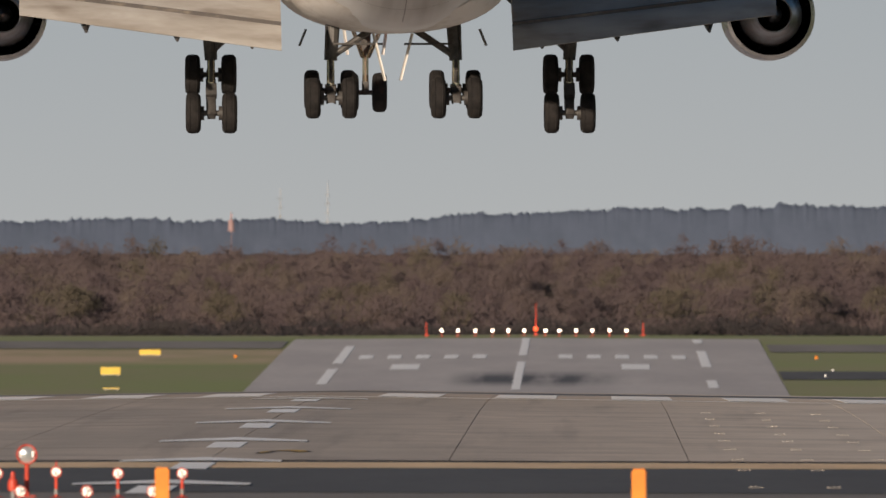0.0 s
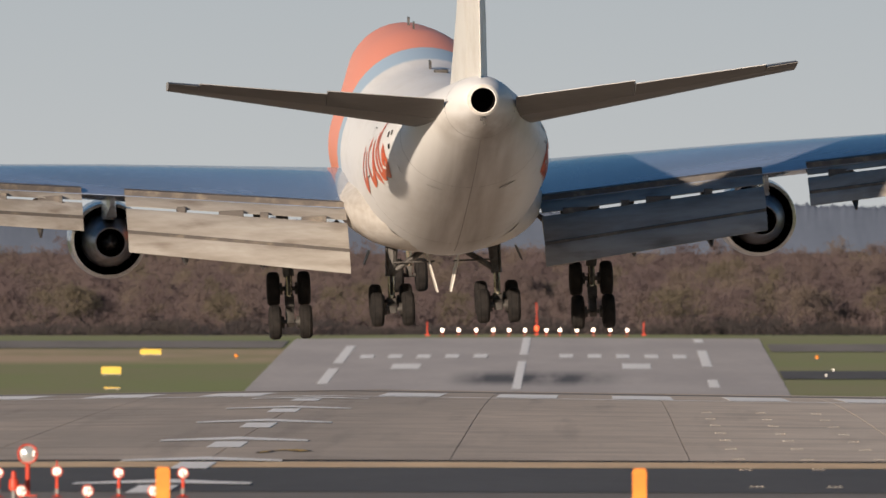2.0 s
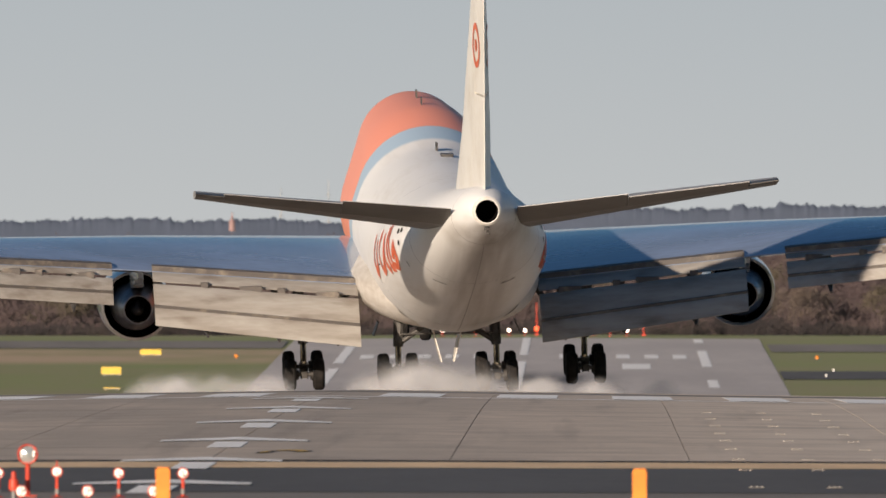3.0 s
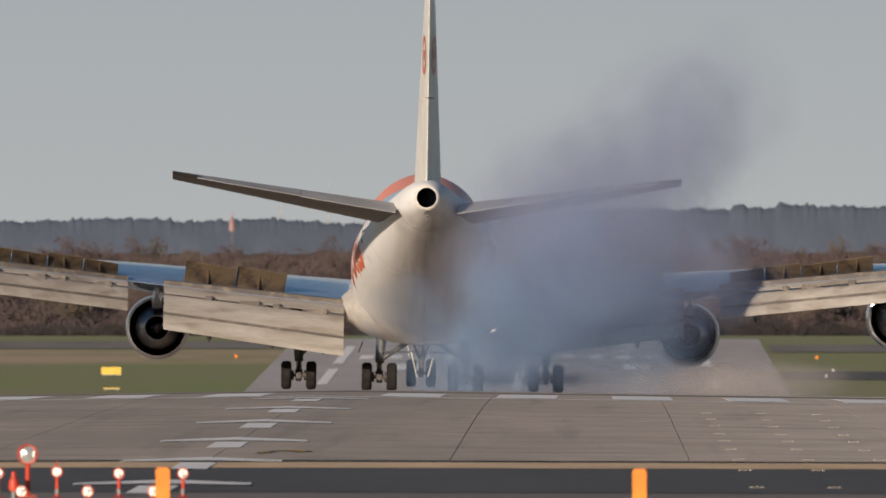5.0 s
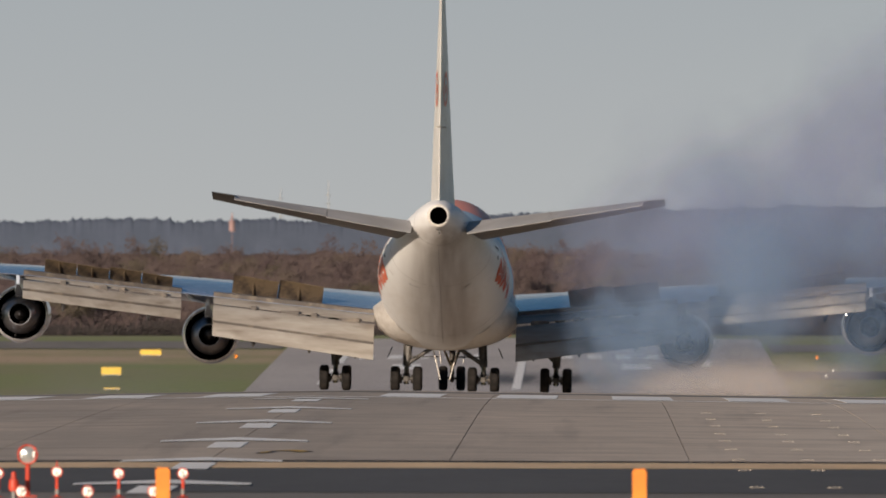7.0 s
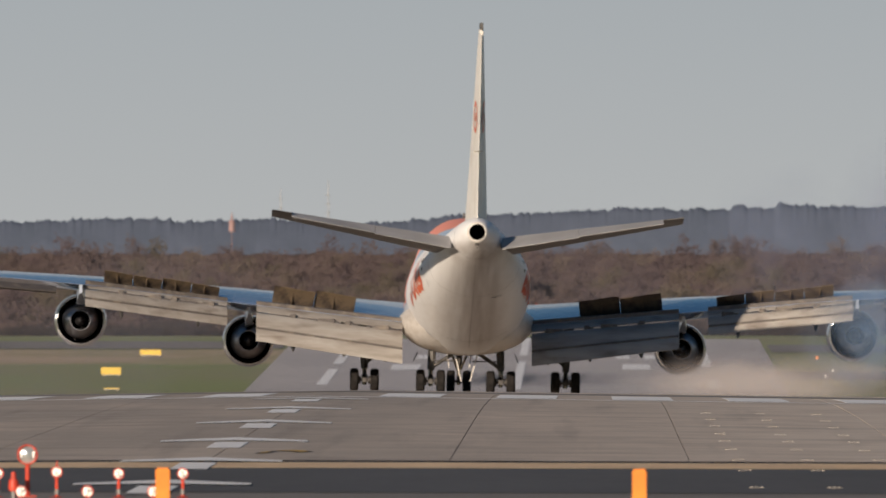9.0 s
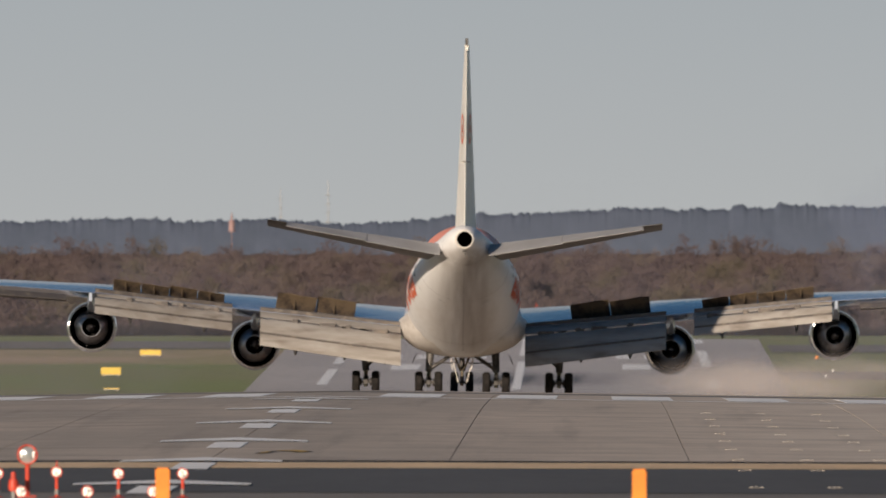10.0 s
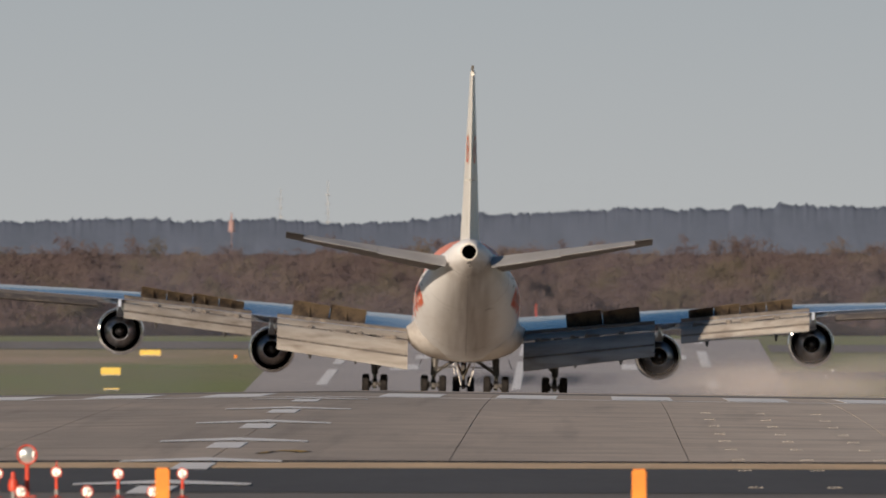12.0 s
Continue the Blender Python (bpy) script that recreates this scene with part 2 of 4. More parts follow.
def build_ground():
    xs = [-2600, -1500, -900, -500, -250, -150, -100, -70, -50, CENTRE - 30, -25, -15, CENTRE, 0, 10, CENTRE + 30, 30, 45, 70, 100, 160, 260, 500, 900, 1500, 2600]
    tagged(part("ground", sheet(xs, -400, 4950, -0.06), grass), "short green and dry brown airfield grass", "grass", kind="structure")
    # runway: dark joint bed with concrete lanes laid on it, then the far half in plain grey
    run = tagged(part("runway", sheet([CENTRE - 30.4, CENTRE - 15, CENTRE, CENTRE + 15, CENTRE + 30.4], 541, 1720, -0.02), joint_mat),
                 "long grey-brown concrete runway with dark joints and worn white markings", "runway", kind="structure")
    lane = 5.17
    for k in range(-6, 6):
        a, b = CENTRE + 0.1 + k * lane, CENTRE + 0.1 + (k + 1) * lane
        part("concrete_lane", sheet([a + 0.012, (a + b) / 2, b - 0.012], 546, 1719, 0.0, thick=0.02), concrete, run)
    tagged(part("runway_far_end", sheet([CENTRE - 30.4, CENTRE - 20, CENTRE, CENTRE + 20, CENTRE + 30.4], 1720, 3345, -0.008), far_concrete),
           "far grey runway end with a dark patch of tyre rubber", "runway", kind="structure")
    patch(-120, 100, 478, 528, 0.0, asphalt, "taxiway", "dark blue-grey asphalt taxiway before the runway", "taxiway")
    patch(-120, 100, 380, 477.5, -0.004, road_grey, "stopway", "worn grey pavement beside the asphalt", "pavement")
    patch(-120, 100, 528.3, 541, 0.004, line_tan, "edge_strip", "tan coloured edge strip between taxiway and runway", "pavement")
    patch(CENTRE - 30, CENTRE + 30, 838, 872, 0.004, road_grey, "dark_strip", "darker grey strip across the runway behind the threshold", "pavement")
    # side roads beyond the dip
    patch(-260, CENTRE - 31, 3236, 3314, 0.02, road_grey, "side_road_west", "grey service road crossing the far grass", "road")
    patch(CENTRE + 31, 220, 3196, 3276, 0.02, road_grey, "side_road_east", "dark service road crossing the far grass", "road")
    patch(CENTRE + 30.6, 220, 2938, 3010, 0.02, asphalt, "taxiway_east", "dark taxiway joining the runway", "taxiway")
    patch(CENTRE - 200, CENTRE - 31, 2030, 2300, 0.02, road_grey, "taxiway_west", "grey taxiway in the dip", "taxiway")


def mark(name, x0, x1, y0, y1, label, mat=None, group="runway markings", lift=0.008):
    patch(x0, x1, y0, y1, lift, mat or line_white, name, label, "marking", "structure", group)


def build_markings():
    for side in (-1, 1):
        for k in range(6):
            c = CENTRE + side * (2.75 + 3.58 * k)
            mark("threshold_bar", c - 0.93, c + 0.93, 777, 822, "broad white threshold bar painted on concrete")
            if k == 5:
                continue
            c = CENTRE + side * (5.3 + 3.5 * k)
            mark("far_threshold_bar", c - 0.85, c + 0.85, 3122, 3160, "white threshold bar at the far end", lift=0.03)
        mark("aiming_point", CENTRE + side * 13.8 - 1.7, CENTRE + side * 13.8 + 1.7, 3020, 3070, "white block marking at the far end", lift=0.03)
        c = CENTRE + side * 22.3
        for a, b in (((2892, 3030), (3078, 3254)) if side < 0 else ((2862, 2928), (3046, 3204), (3286, 3330))):
            mark("edge_line", c - 0.6, c + 0.6, a, b, "worn white runway edge line", lift=0.03)
        mark("edge_line", c - 0.3, c + 0.3, 830, 2700, "worn white runway edge line")
    mark("threshold_line", CENTRE - 24, CENTRE + 24, 771, 774.5, "thin worn white line across the runway at the threshold", lift=0.006)
    for k, y in enumerate((486, 536, 586, 640, 693, 747)):
        # arrow: block shaft and a wide flat head beyond it
        mark("arrow_shaft", CENTRE - 0.38, CENTRE + 0.38, y - 12, y + 3, "white arrow shaft before the threshold", lift=0.012)
        m = Mesh()
        for s in (-1, 1):
            pts = [(CENTRE, y + 15), (CENTRE + s * 1.72, y + 8.5), (CENTRE + s * 1.72, y + 5.0), (CENTRE, y + 7.5)]
            m.face([(a, b, land(a, b) + 0.014) for a, b in pts])
            m.face([(a, b, land(a, b) + 0.006) for a, b in pts])
        tagged(part("arrow_head", m, line_white), "white arrow head painted before the threshold", "marking", "runway markings", "structure")
    y = 1010
    for a, b in ((2840, 3088), (3150, 3340)):
        mark("centreline_dash", CENTRE - 0.5, CENTRE + 0.5, a, b, "white centreline dash", lift=0.03)
    while y < 2600:
        mark("centreline_dash", CENTRE - 0.45, CENTRE + 0.45, y, y + 30, "white centreline dash", lift=0.012 if y < 1700 else 0.03)
        y += 60
    # a curved yellow lead-in line edged in black
    for mat, w, lift, nm in ((line_black, 0.34, 0.012, "black_border"), (line_yellow, 0.17, 0.018, "yellow_line")):
        m, ring = Mesh(), []
        for k in range(13):
            a = radians(200 - 15 * k)
            x, y = -6.9 + 0.34 * math.cos(a) + 0.02 * k, 563 + 5.0 * math.sin(a)
            ring.append([(x - w / 2, y - 1.2, land(x, y) + lift), (x + w / 2, y + 1.2, land(x, y) + lift)])
        tagged(part(nm, m.loft(ring, caps=False, closed=False), mat), "curved yellow taxi line edged in black", "marking", "taxi lines", "structure")


def build_sky_backdrop():
    """Plain hazy sky far behind everything."""
    m = Mesh()
    arc = [radians(a) for a in range(-40, 41, 4)]
    m.loft([[(4920 * math.sin(a), 4920 * math.cos(a), z) for a in arc] for z in (-12, 150, 600)], caps=False, closed=False)
    tagged(part("backdrop", m, haze), "plain pale blue-grey hazy sky", "sky", kind="structure")


build_ground()
build_markings()
build_sky_backdrop()


# ---- the airliner ----
white_paint = material("white_paint", (0.80, 0.80, 0.80), 0.42, second=(0.66, 0.64, 0.615), scale=0.35, fine=3, stretch=(1, 0.25, 1), spec=0.16, lo=0.45, hi=0.85)
over(white_paint, (0.40, 0.53, 0.66), ramp(white_paint, 1, 6.7, 7.2))
over(white_paint, (0.88, 0.33, 0.225), ramp(white_paint, 1, 9.3, 9.5))
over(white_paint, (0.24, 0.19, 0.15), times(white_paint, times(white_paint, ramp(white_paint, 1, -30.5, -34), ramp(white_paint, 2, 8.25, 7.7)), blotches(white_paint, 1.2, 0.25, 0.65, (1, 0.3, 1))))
# Shade under the aft fuselage, painted on as dark streaks
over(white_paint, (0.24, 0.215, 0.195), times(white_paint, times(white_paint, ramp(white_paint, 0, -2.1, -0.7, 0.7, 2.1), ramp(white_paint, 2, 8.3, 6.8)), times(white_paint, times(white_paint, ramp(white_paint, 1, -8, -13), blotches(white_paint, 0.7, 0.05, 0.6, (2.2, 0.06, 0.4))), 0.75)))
belly_paint = material("belly_paint", (0.74, 0.71, 0.67), 0.5, spec=0.16, second=(0.5, 0.45, 0.39), scale=0.5, fine=4, stretch=(1, 0.2, 1), lo=0.4, hi=0.75)
tail_paint = material("tail_paint", (0.80, 0.78, 0.74), 0.4, second=(0.66, 0.62, 0.56), scale=0.5, fine=4, lo=0.45, hi=0.8)
# Tail undersides: the shade beneath is put into this darker colour
stab_shade = material("stab_underside_shade", (0.125, 0.117, 0.11), 0.5, second=(0.09, 0.083, 0.078), scale=0.6, fine=4, stretch=(0.4, 1, 1))
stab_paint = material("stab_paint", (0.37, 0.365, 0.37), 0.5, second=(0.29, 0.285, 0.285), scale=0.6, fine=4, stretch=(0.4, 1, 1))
# Grey wing, with the sky's blue reflection tinted into its colour
wing_paint_sky_tint = material("wing_paint_sky_tint", (0.25, 0.30, 0.42), 0.2, second=(0.20, 0.235, 0.31), scale=0.5, fine=4, stretch=(0.3, 1, 1), coat=0.5)
flap_paint = material("flap_paint", (0.37, 0.35, 0.325), 0.5, second=(0.245, 0.22, 0.193), scale=0.9, fine=5, stretch=(0.25, 1, 1.6), lo=0.35, hi=0.7, bump=0.1)
over(flap_paint, (0.12, 0.09, 0.07), times(flap_paint, blotches(flap_paint, 0.9, 0.55, 0.74, (0.45, 1, 1.8)), 0.7))
cove_mat = material("flap_cove", (0.09, 0.08, 0.075), 0.7, second=(0.2, 0.17, 0.14), scale=2, fine=9, lo=0.5, hi=0.75)
spoiler_under = material("spoiler_underside", (0.15, 0.11, 0.07), 0.7, second=(0.05, 0.036, 0.027), scale=1.1, fine=6, lo=0.4, hi=0.65)
cowl_paint = material("engine_cowl", (0.46, 0.52, 0.63), 0.25, 0.2, second=(0.38, 0.42, 0.50), scale=0.8, fine=5, coat=0.4)
lip_metal = material("bare_metal_lip", (0.62, 0.62, 0.64), 0.22, 0.95, scale=2, fine=10)
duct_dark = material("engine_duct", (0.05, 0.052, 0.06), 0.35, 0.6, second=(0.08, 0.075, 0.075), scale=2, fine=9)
core_metal = material("core_nozzle", (0.28, 0.29, 0.33), 0.34, 0.85, second=(0.16, 0.14, 0.14), scale=2, fine=12)
gear_grey = material("gear_paint", (0.10, 0.095, 0.09), 0.5, 0.2, second=(0.045, 0.04, 0.038), scale=2, fine=14)
gear_bright = material("gear_chrome", (0.6, 0.52, 0.4), 0.25, 0.9, scale=4, fine=20)
rubber = material("tyre_rubber", (0.013, 0.012, 0.012), 0.85, second=(0.026, 0.023, 0.022), scale=3, fine=20, bump=0.2, spec=0.2)
hub_mat = material("wheel_hub", (0.07, 0.06, 0.055), 0.5, 0.4, scale=6, fine=30)
decal_red = material("decal_red", (0.72, 0.13, 0.04), 0.4, second=(0.66, 0.12, 0.04), scale=1, fine=9)
soot = material("soot_black", (0.009, 0.008, 0.008), 0.95, spec=0.03)

NOSE = 33.4   # metres from the nose to the middle of the main gear, where the airliner's origin lies on the ground
# station from the nose, half width, bottom, top
BODY = [(0.0, 0.05, 4.9, 5.0), (0.5, 0.7, 4.1, 5.75), (1.6, 1.4, 3.35, 6.75), (3.5, 2.1, 2.65, 8.4), (6, 2.6, 2.2, 9.3), (9, 2.93, 2.12, 9.68),
        (14, 3.15, 2.12, 9.72), (20, 3.25, 2.12, 9.68), (24, 3.25, 2.12, 9.2), (28, 3.25, 2.12, 8.62), (34, 3.25, 2.12, 8.55), (40, 3.25, 2.12, 8.55), (43, 3.25, 2.30, 8.55),
        (46, 3.25, 2.72, 8.55), (50, 3.2, 3.46, 8.58), (54, 3.0, 4.28, 8.68), (58, 2.55, 5.14, 8.9), (62, 1.95, 6.06, 9.2), (65, 1.45, 6.88, 9.42), (67, 1.08, 7.52, 9.5),
        (68.3, 0.72, 8.04, 9.35), (68.7, 0.55, 8.2, 9.2)]
BS = [b[0] for b in BODY]


def hull(s, a, off=0.0):
    """Point of the fuselage skin at station s and angle a (degrees from the top, clockwise seen from behind)."""
    w, lo, hi = (float(np.interp(s, BS, [b[k] for b in BODY])) for k in (1, 2, 3))
    c, sn = math.cos(radians(a)), math.sin(radians(a))
    half = (hi - lo) / 2
    if half > w * 1.03:      # two lobes: the narrower upper deck on the main one
        up = w - min(0.75, (half - w) * 1.0)
        z0, z1 = lo + w, hi - up
        x, z = (up * sn, z1 + up * c) if c > (w - up) / max(z1 - z0, 1e-3) else (w * sn, z0 + w * c)
    else:
        x, z = w * sn, lo + half + half * c
    v = Vector((x, NOSE - s, z))
    if off:
        v += Vector((sn, 0, c)) * off
    return v


def foil(x, le, te, z, thick, twist=0.0, n=9, vertical=False, cut=(0.0, 1.0)):
    """A closed aerofoil ring at span x from leading to trailing station; thick in metres; cut keeps part of the chord."""
    up, dn = [], []
    ch = te - le
    for k in range(n):
        u = cut[0] + (cut[1] - cut[0]) * (1 - math.cos(math.pi * k / (n - 1))) / 2
        h = thick * 10.0 * (0.2969 * math.sqrt(u) - 0.126 * u - 0.3516 * u * u + 0.2843 * u ** 3 - 0.1036 * u ** 4) + 0.025
        up.append((u, h * 0.55)), dn.append((u, -h * 0.45))
    out = []
    for u, h in up + dn[::-1]:
        s = le + ch * u
        dz = -twist * (u - 0.5) * ch
        out.append(Vector((h, NOSE - s, x)) if vertical else Vector((x, NOSE - s, z + h + dz)))
    return out


def wing_le(x):
    return 20.4 + (x - 2.8) * 0.80


def wing_te(x):
    """The fixed structure's rear edge, where the flaps begin."""
    return 36.4 + max(0.0, x - 2.8) * 0.14 if x < 12.2 else 37.72 + (x - 12.2) * 0.50


def wing_z(x):
    """Height of the fixed rear edge: nearly level inboard, rising outboard."""
    return float(np.interp(x, (2.4, 3.2, 11.6, 13.2, 21.0, 31.6), (3.68, 3.74, 4.55, 4.70, 5.50, 6.15)))


def wing_front(x):
    """Height of the leading edge."""
    return float(np.interp(x, (2.4, 11.6, 21.0, 31.6), (3.98, 4.86, 5.62, 6.2)))


def mirror(side, pts):
    return [Vector((side * p[0], p[1], p[2])) for p in pts]


def build_fuselage(jet):
    m = Mesh()
    st = sorted(set(BS) | set(range(2, 68, 2)))
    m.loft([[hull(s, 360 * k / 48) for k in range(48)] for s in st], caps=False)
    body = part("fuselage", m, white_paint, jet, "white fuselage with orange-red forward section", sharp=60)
    m = Mesh().lathe((0, NOSE - 68.72, 8.70), "y", [(0.02, 0.56), (-0.10, 0.47), (-0.10, 0.435), (1.3, 0.42), (1.3, 0.0)], 24)
    for k in range(len(m.f)):
        m.m[k] = 0 if k < 48 else 1
    part("exhaust_outlet", m, [belly_paint, soot], jet, "round black tail exhaust outlet")
    m = Mesh()
    for s in (22, 24, 27, 31, 36, 40, 42.5, 44):
        g = math.sin(math.pi * (s - 21.5) / 23) ** 0.6
        ring = [Vector((2.2, NOSE - s, 5.3))]
        for k in range(33):
            a = math.pi * k / 32
            ring.append(Vector((math.cos(a) * (2.3 + 1.42 * g), NOSE - s, 4.2 - (math.sin(a) ** 0.75) * (1.5 + 0.66 * g))))
        m.v += ring + [Vector((-2.2, NOSE - s, 5.3))]
    for i in range(7):
        for j in range(34):
            a = i * 35 + j
            m.f.append((a, a + 1, a + 36, a + 35))
            m.m.append(0)
    part("belly_fairing", m, belly_paint, jet, "dirty white bulging wing root fairing", sharp=60)
    # small tail fittings
    for a, s, w in ((150, 57.5, 0.75), (-150, 57.5, 0.75), (-116, 56.5, 0.5)):
        m = Mesh().loft([[hull(s + 0.12 * q, a + d, 0.02 + 0.03 * q) for d in (-w * 9, 0, w * 9)] for q in (0, 1)], caps=False, closed=False)
        part("outflow_slot", m, soot, jet)
    m = Mesh().box((0, NOSE - 68.55, 8.02), (0.2, 0.3, 0.1)).box((0.05, NOSE - 68.3, 7.86), (0.1, 0.4, 0.1))
    part("tail_light", m, gear_grey, jet)
    for c, d in (((0, NOSE - 14, 9.82), (0.06, 0.7, 0.4)), ((0.0, NOSE - 18, 9.8), (0.05, 0.5, 0.34)), ((0, NOSE - 30, 8.7), (0.06, 0.9, 0.4)), ((0.25, NOSE - 33, 8.55), (0.5, 0.8, 0.2))):
        part("antenna", Mesh().box(c, d), gear_grey, jet)
    return body


def stroke(pts, width, side):
    """A painted stroke on the side of the hull; pts are station and angle pairs."""
    m, n = Mesh(), 5
    fine = []
    for (s0, a0), (s1, a1) in zip(pts, pts[1:]):
        fine += [(s0 + (s1 - s0) * k / n, a0 + (a1 - a0) * k / n) for k in range(n)]
    fine.append(pts[-1])
    ring = []
    for k in range(len(fine)):
        (s0, a0), (s1, a1) = fine[max(0, k - 1)], fine[min(len(fine) - 1, k + 1)]
        d = Vector((s1 - s0, (a1 - a0) * 0.055, 0))
        nx, na = -d.y / max(d.length, 1e-6) * width / 2, d.x / max(d.length, 1e-6) * width / 2 / 0.055
        sc, ac = fine[k]
        ring.append([hull(sc + nx, side * (ac + na), 0.02), hull(sc - nx, side * (ac - na), 0.02)])
    m.loft(ring, caps=False, closed=False)
    return m


def build_decals(jet):
    for s in (46.5, 58.5, 66.2):
        m = Mesh().loft([[hull(s + d, 360 * k / 48, 0.004) for d in (0, 0.022)] for k in range(49)], caps=False, closed=False)
        part("skin_seam", m, gear_grey, jet)
    m = Mesh().loft([[hull(s, 180 + d, 0.004) for d in (-0.2, 0.2)] for s in range(44, 67)], caps=False, closed=False)
    part("skin_seam", m, gear_grey, jet)
    for side in (-1, 1):
        for pts in ([(50.0, 74), (49.2, 80), (49.1, 94), (49.8, 108), (50.6, 106), (51.2, 92), (51.2, 76), (51.5, 104), (52.2, 112)],
                    [(52.6, 70), (52.4, 90), (52.8, 110), (53.6, 112)],
                    [(53.4, 60), (53.2, 84), (53.6, 108), (54.4, 113), (55.0, 104), (54.6, 88), (54.2, 104)],
                    [(46.2, 76), (45.6, 92), (46.4, 106), (47.4, 100), (47.6, 80)]):
            part("painted_stroke", stroke(pts, 0.46, side), decal_red, jet, "orange-red painted flourish on the aft fuselage", sharp=80)
        for s, a in ((55.6, 75), (56.4, 75), (56.0, 88)):
            part("small_mark", stroke([(s, a), (s, a + 5)], 0.34, side), soot, jet)
        part("door_outline", stroke([(47.8, 62), (47.8, 100), (48.9, 100), (48.9, 62), (47.8, 62)], 0.05, side), gear_grey, jet)


elevators = []


def shade_lower_half(m, n=9):
    """Lower half of a lofted aerofoil takes the second material, darkened for its shade."""
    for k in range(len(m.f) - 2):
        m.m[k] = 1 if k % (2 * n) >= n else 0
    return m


def build_tail(jet):
    # fin with a separate rudder in two pieces
    def fin_ring(z, f0, f1):
        u = (z - 8.6) / (19.55 - 8.6)
        le, te = 55.0 + u * 11.3 - 2.4 * max(0.0, 1 - u * 4), 67.3 + u * 3.2
        th = 1.22 - 0.98 * u
        return foil(z, le, te, 0, th, vertical=True, cut=(f0, f1))
    zs = [8.4, 9.6, 11.5, 14, 16.5, 18.6, 19.3, 19.6]
    part("fin", Mesh().loft([fin_ring(z, 0, 0.70) for z in zs]), tail_paint, jet, "tall white tail fin", sharp=50)
    part("rudder", Mesh().loft([fin_ring(z, 0.705, 1.0) for z in (9.1, 11.2, 13.0)]), tail_paint, jet, sharp=50)
    part("rudder", Mesh().loft([fin_ring(z, 0.705, 1.0) for z in (13.08, 15.5, 18, 19.3)]), tail_paint, jet, sharp=50)
    m = Mesh().box((0, NOSE - 68.6, 19.75), (0.16, 3.6, 0.35))
    part("fin_cap", m, gear_grey, jet, "dull grey fin cap")
    for side in (-1, 1):
        for r0, r1, a0, a1 in ((0.62, 0.86, 0, 360), (0.03, 0.24, 0, 360)):
            m, n = Mesh(), 28
            for k in range(n):
                b, c = radians(a0 + (a1 - a0) * k / n), radians(a0 + (a1 - a0) * (k + 1) / n)
                q = []
                for r, g in ((r0, b), (r1, b), (r1, c), (r0, c)):
                    z, s = 14.9 + r * math.sin(g), 67.0 + 1.3 * r * math.cos(g)
                    u = (z - 8.6) / 10.95
                    le, te = 55 + u * 11.3, 67.3 + u * 3.2
                    f = (s - le) / (te - le)
                    h = (1.22 - 0.98 * u) * 10.0 * (0.2969 * math.sqrt(f) - 0.126 * f - 0.3516 * f * f + 0.2843 * f ** 3 - 0.1036 * f ** 4) + 0.025
                    x = h * (0.55 if side > 0 else 0.45) + 0.025
                    q.append((side * x, NOSE - s, z))
                m.face(q)
            part("fin_ring_mark", m, decal_red, jet, "orange-red ring painted on the fin", sharp=80)
    # stabilisers and elevators
    for side in (-1, 1):
        def ring(x, f0, f1, thin=1.0):
            u = (x - 1.0) / 10.05
            le, te = 58.6 + u * 8.2, 66.9 + u * 3.0
            return mirror(side, foil(x, le, te, 7.95 + 1.60 * u, (0.86 - 0.58 * u) * thin, -0.085, cut=(f0, f1)))
        part("stabiliser", shade_lower_half(Mesh().loft([ring(x, 0, 0.71) for x in (0.7, 2.5, 5, 8, 10.6, 11.05)])), [stab_paint, stab_shade], jet, "grey horizontal stabiliser", sharp=50)
        part("stabiliser_tip", Mesh().loft([ring(x, 0.715, 1.0) for x in (9.98, 11.05)]), gear_grey, jet, sharp=50)
        for a, b in ((1.3, 5.44), (5.46, 9.96)):
            rings = [ring(x, 0.715, 1.0) for x in (a, (a + b) / 2, b)]
            h0, h1 = (rings[0][0] + rings[0][-1]) / 2, (rings[-1][0] + rings[-1][-1]) / 2
            hinge, axis = (h0 + h1) / 2, (h1 - h0).normalized() * side
            el = part("elevator", shade_lower_half(Mesh().loft([[p - hinge for p in r] for r in rings])), [stab_paint, stab_shade], jet, at=Matrix.Translation(hinge), sharp=50)
            elevators.append((el, hinge, axis))


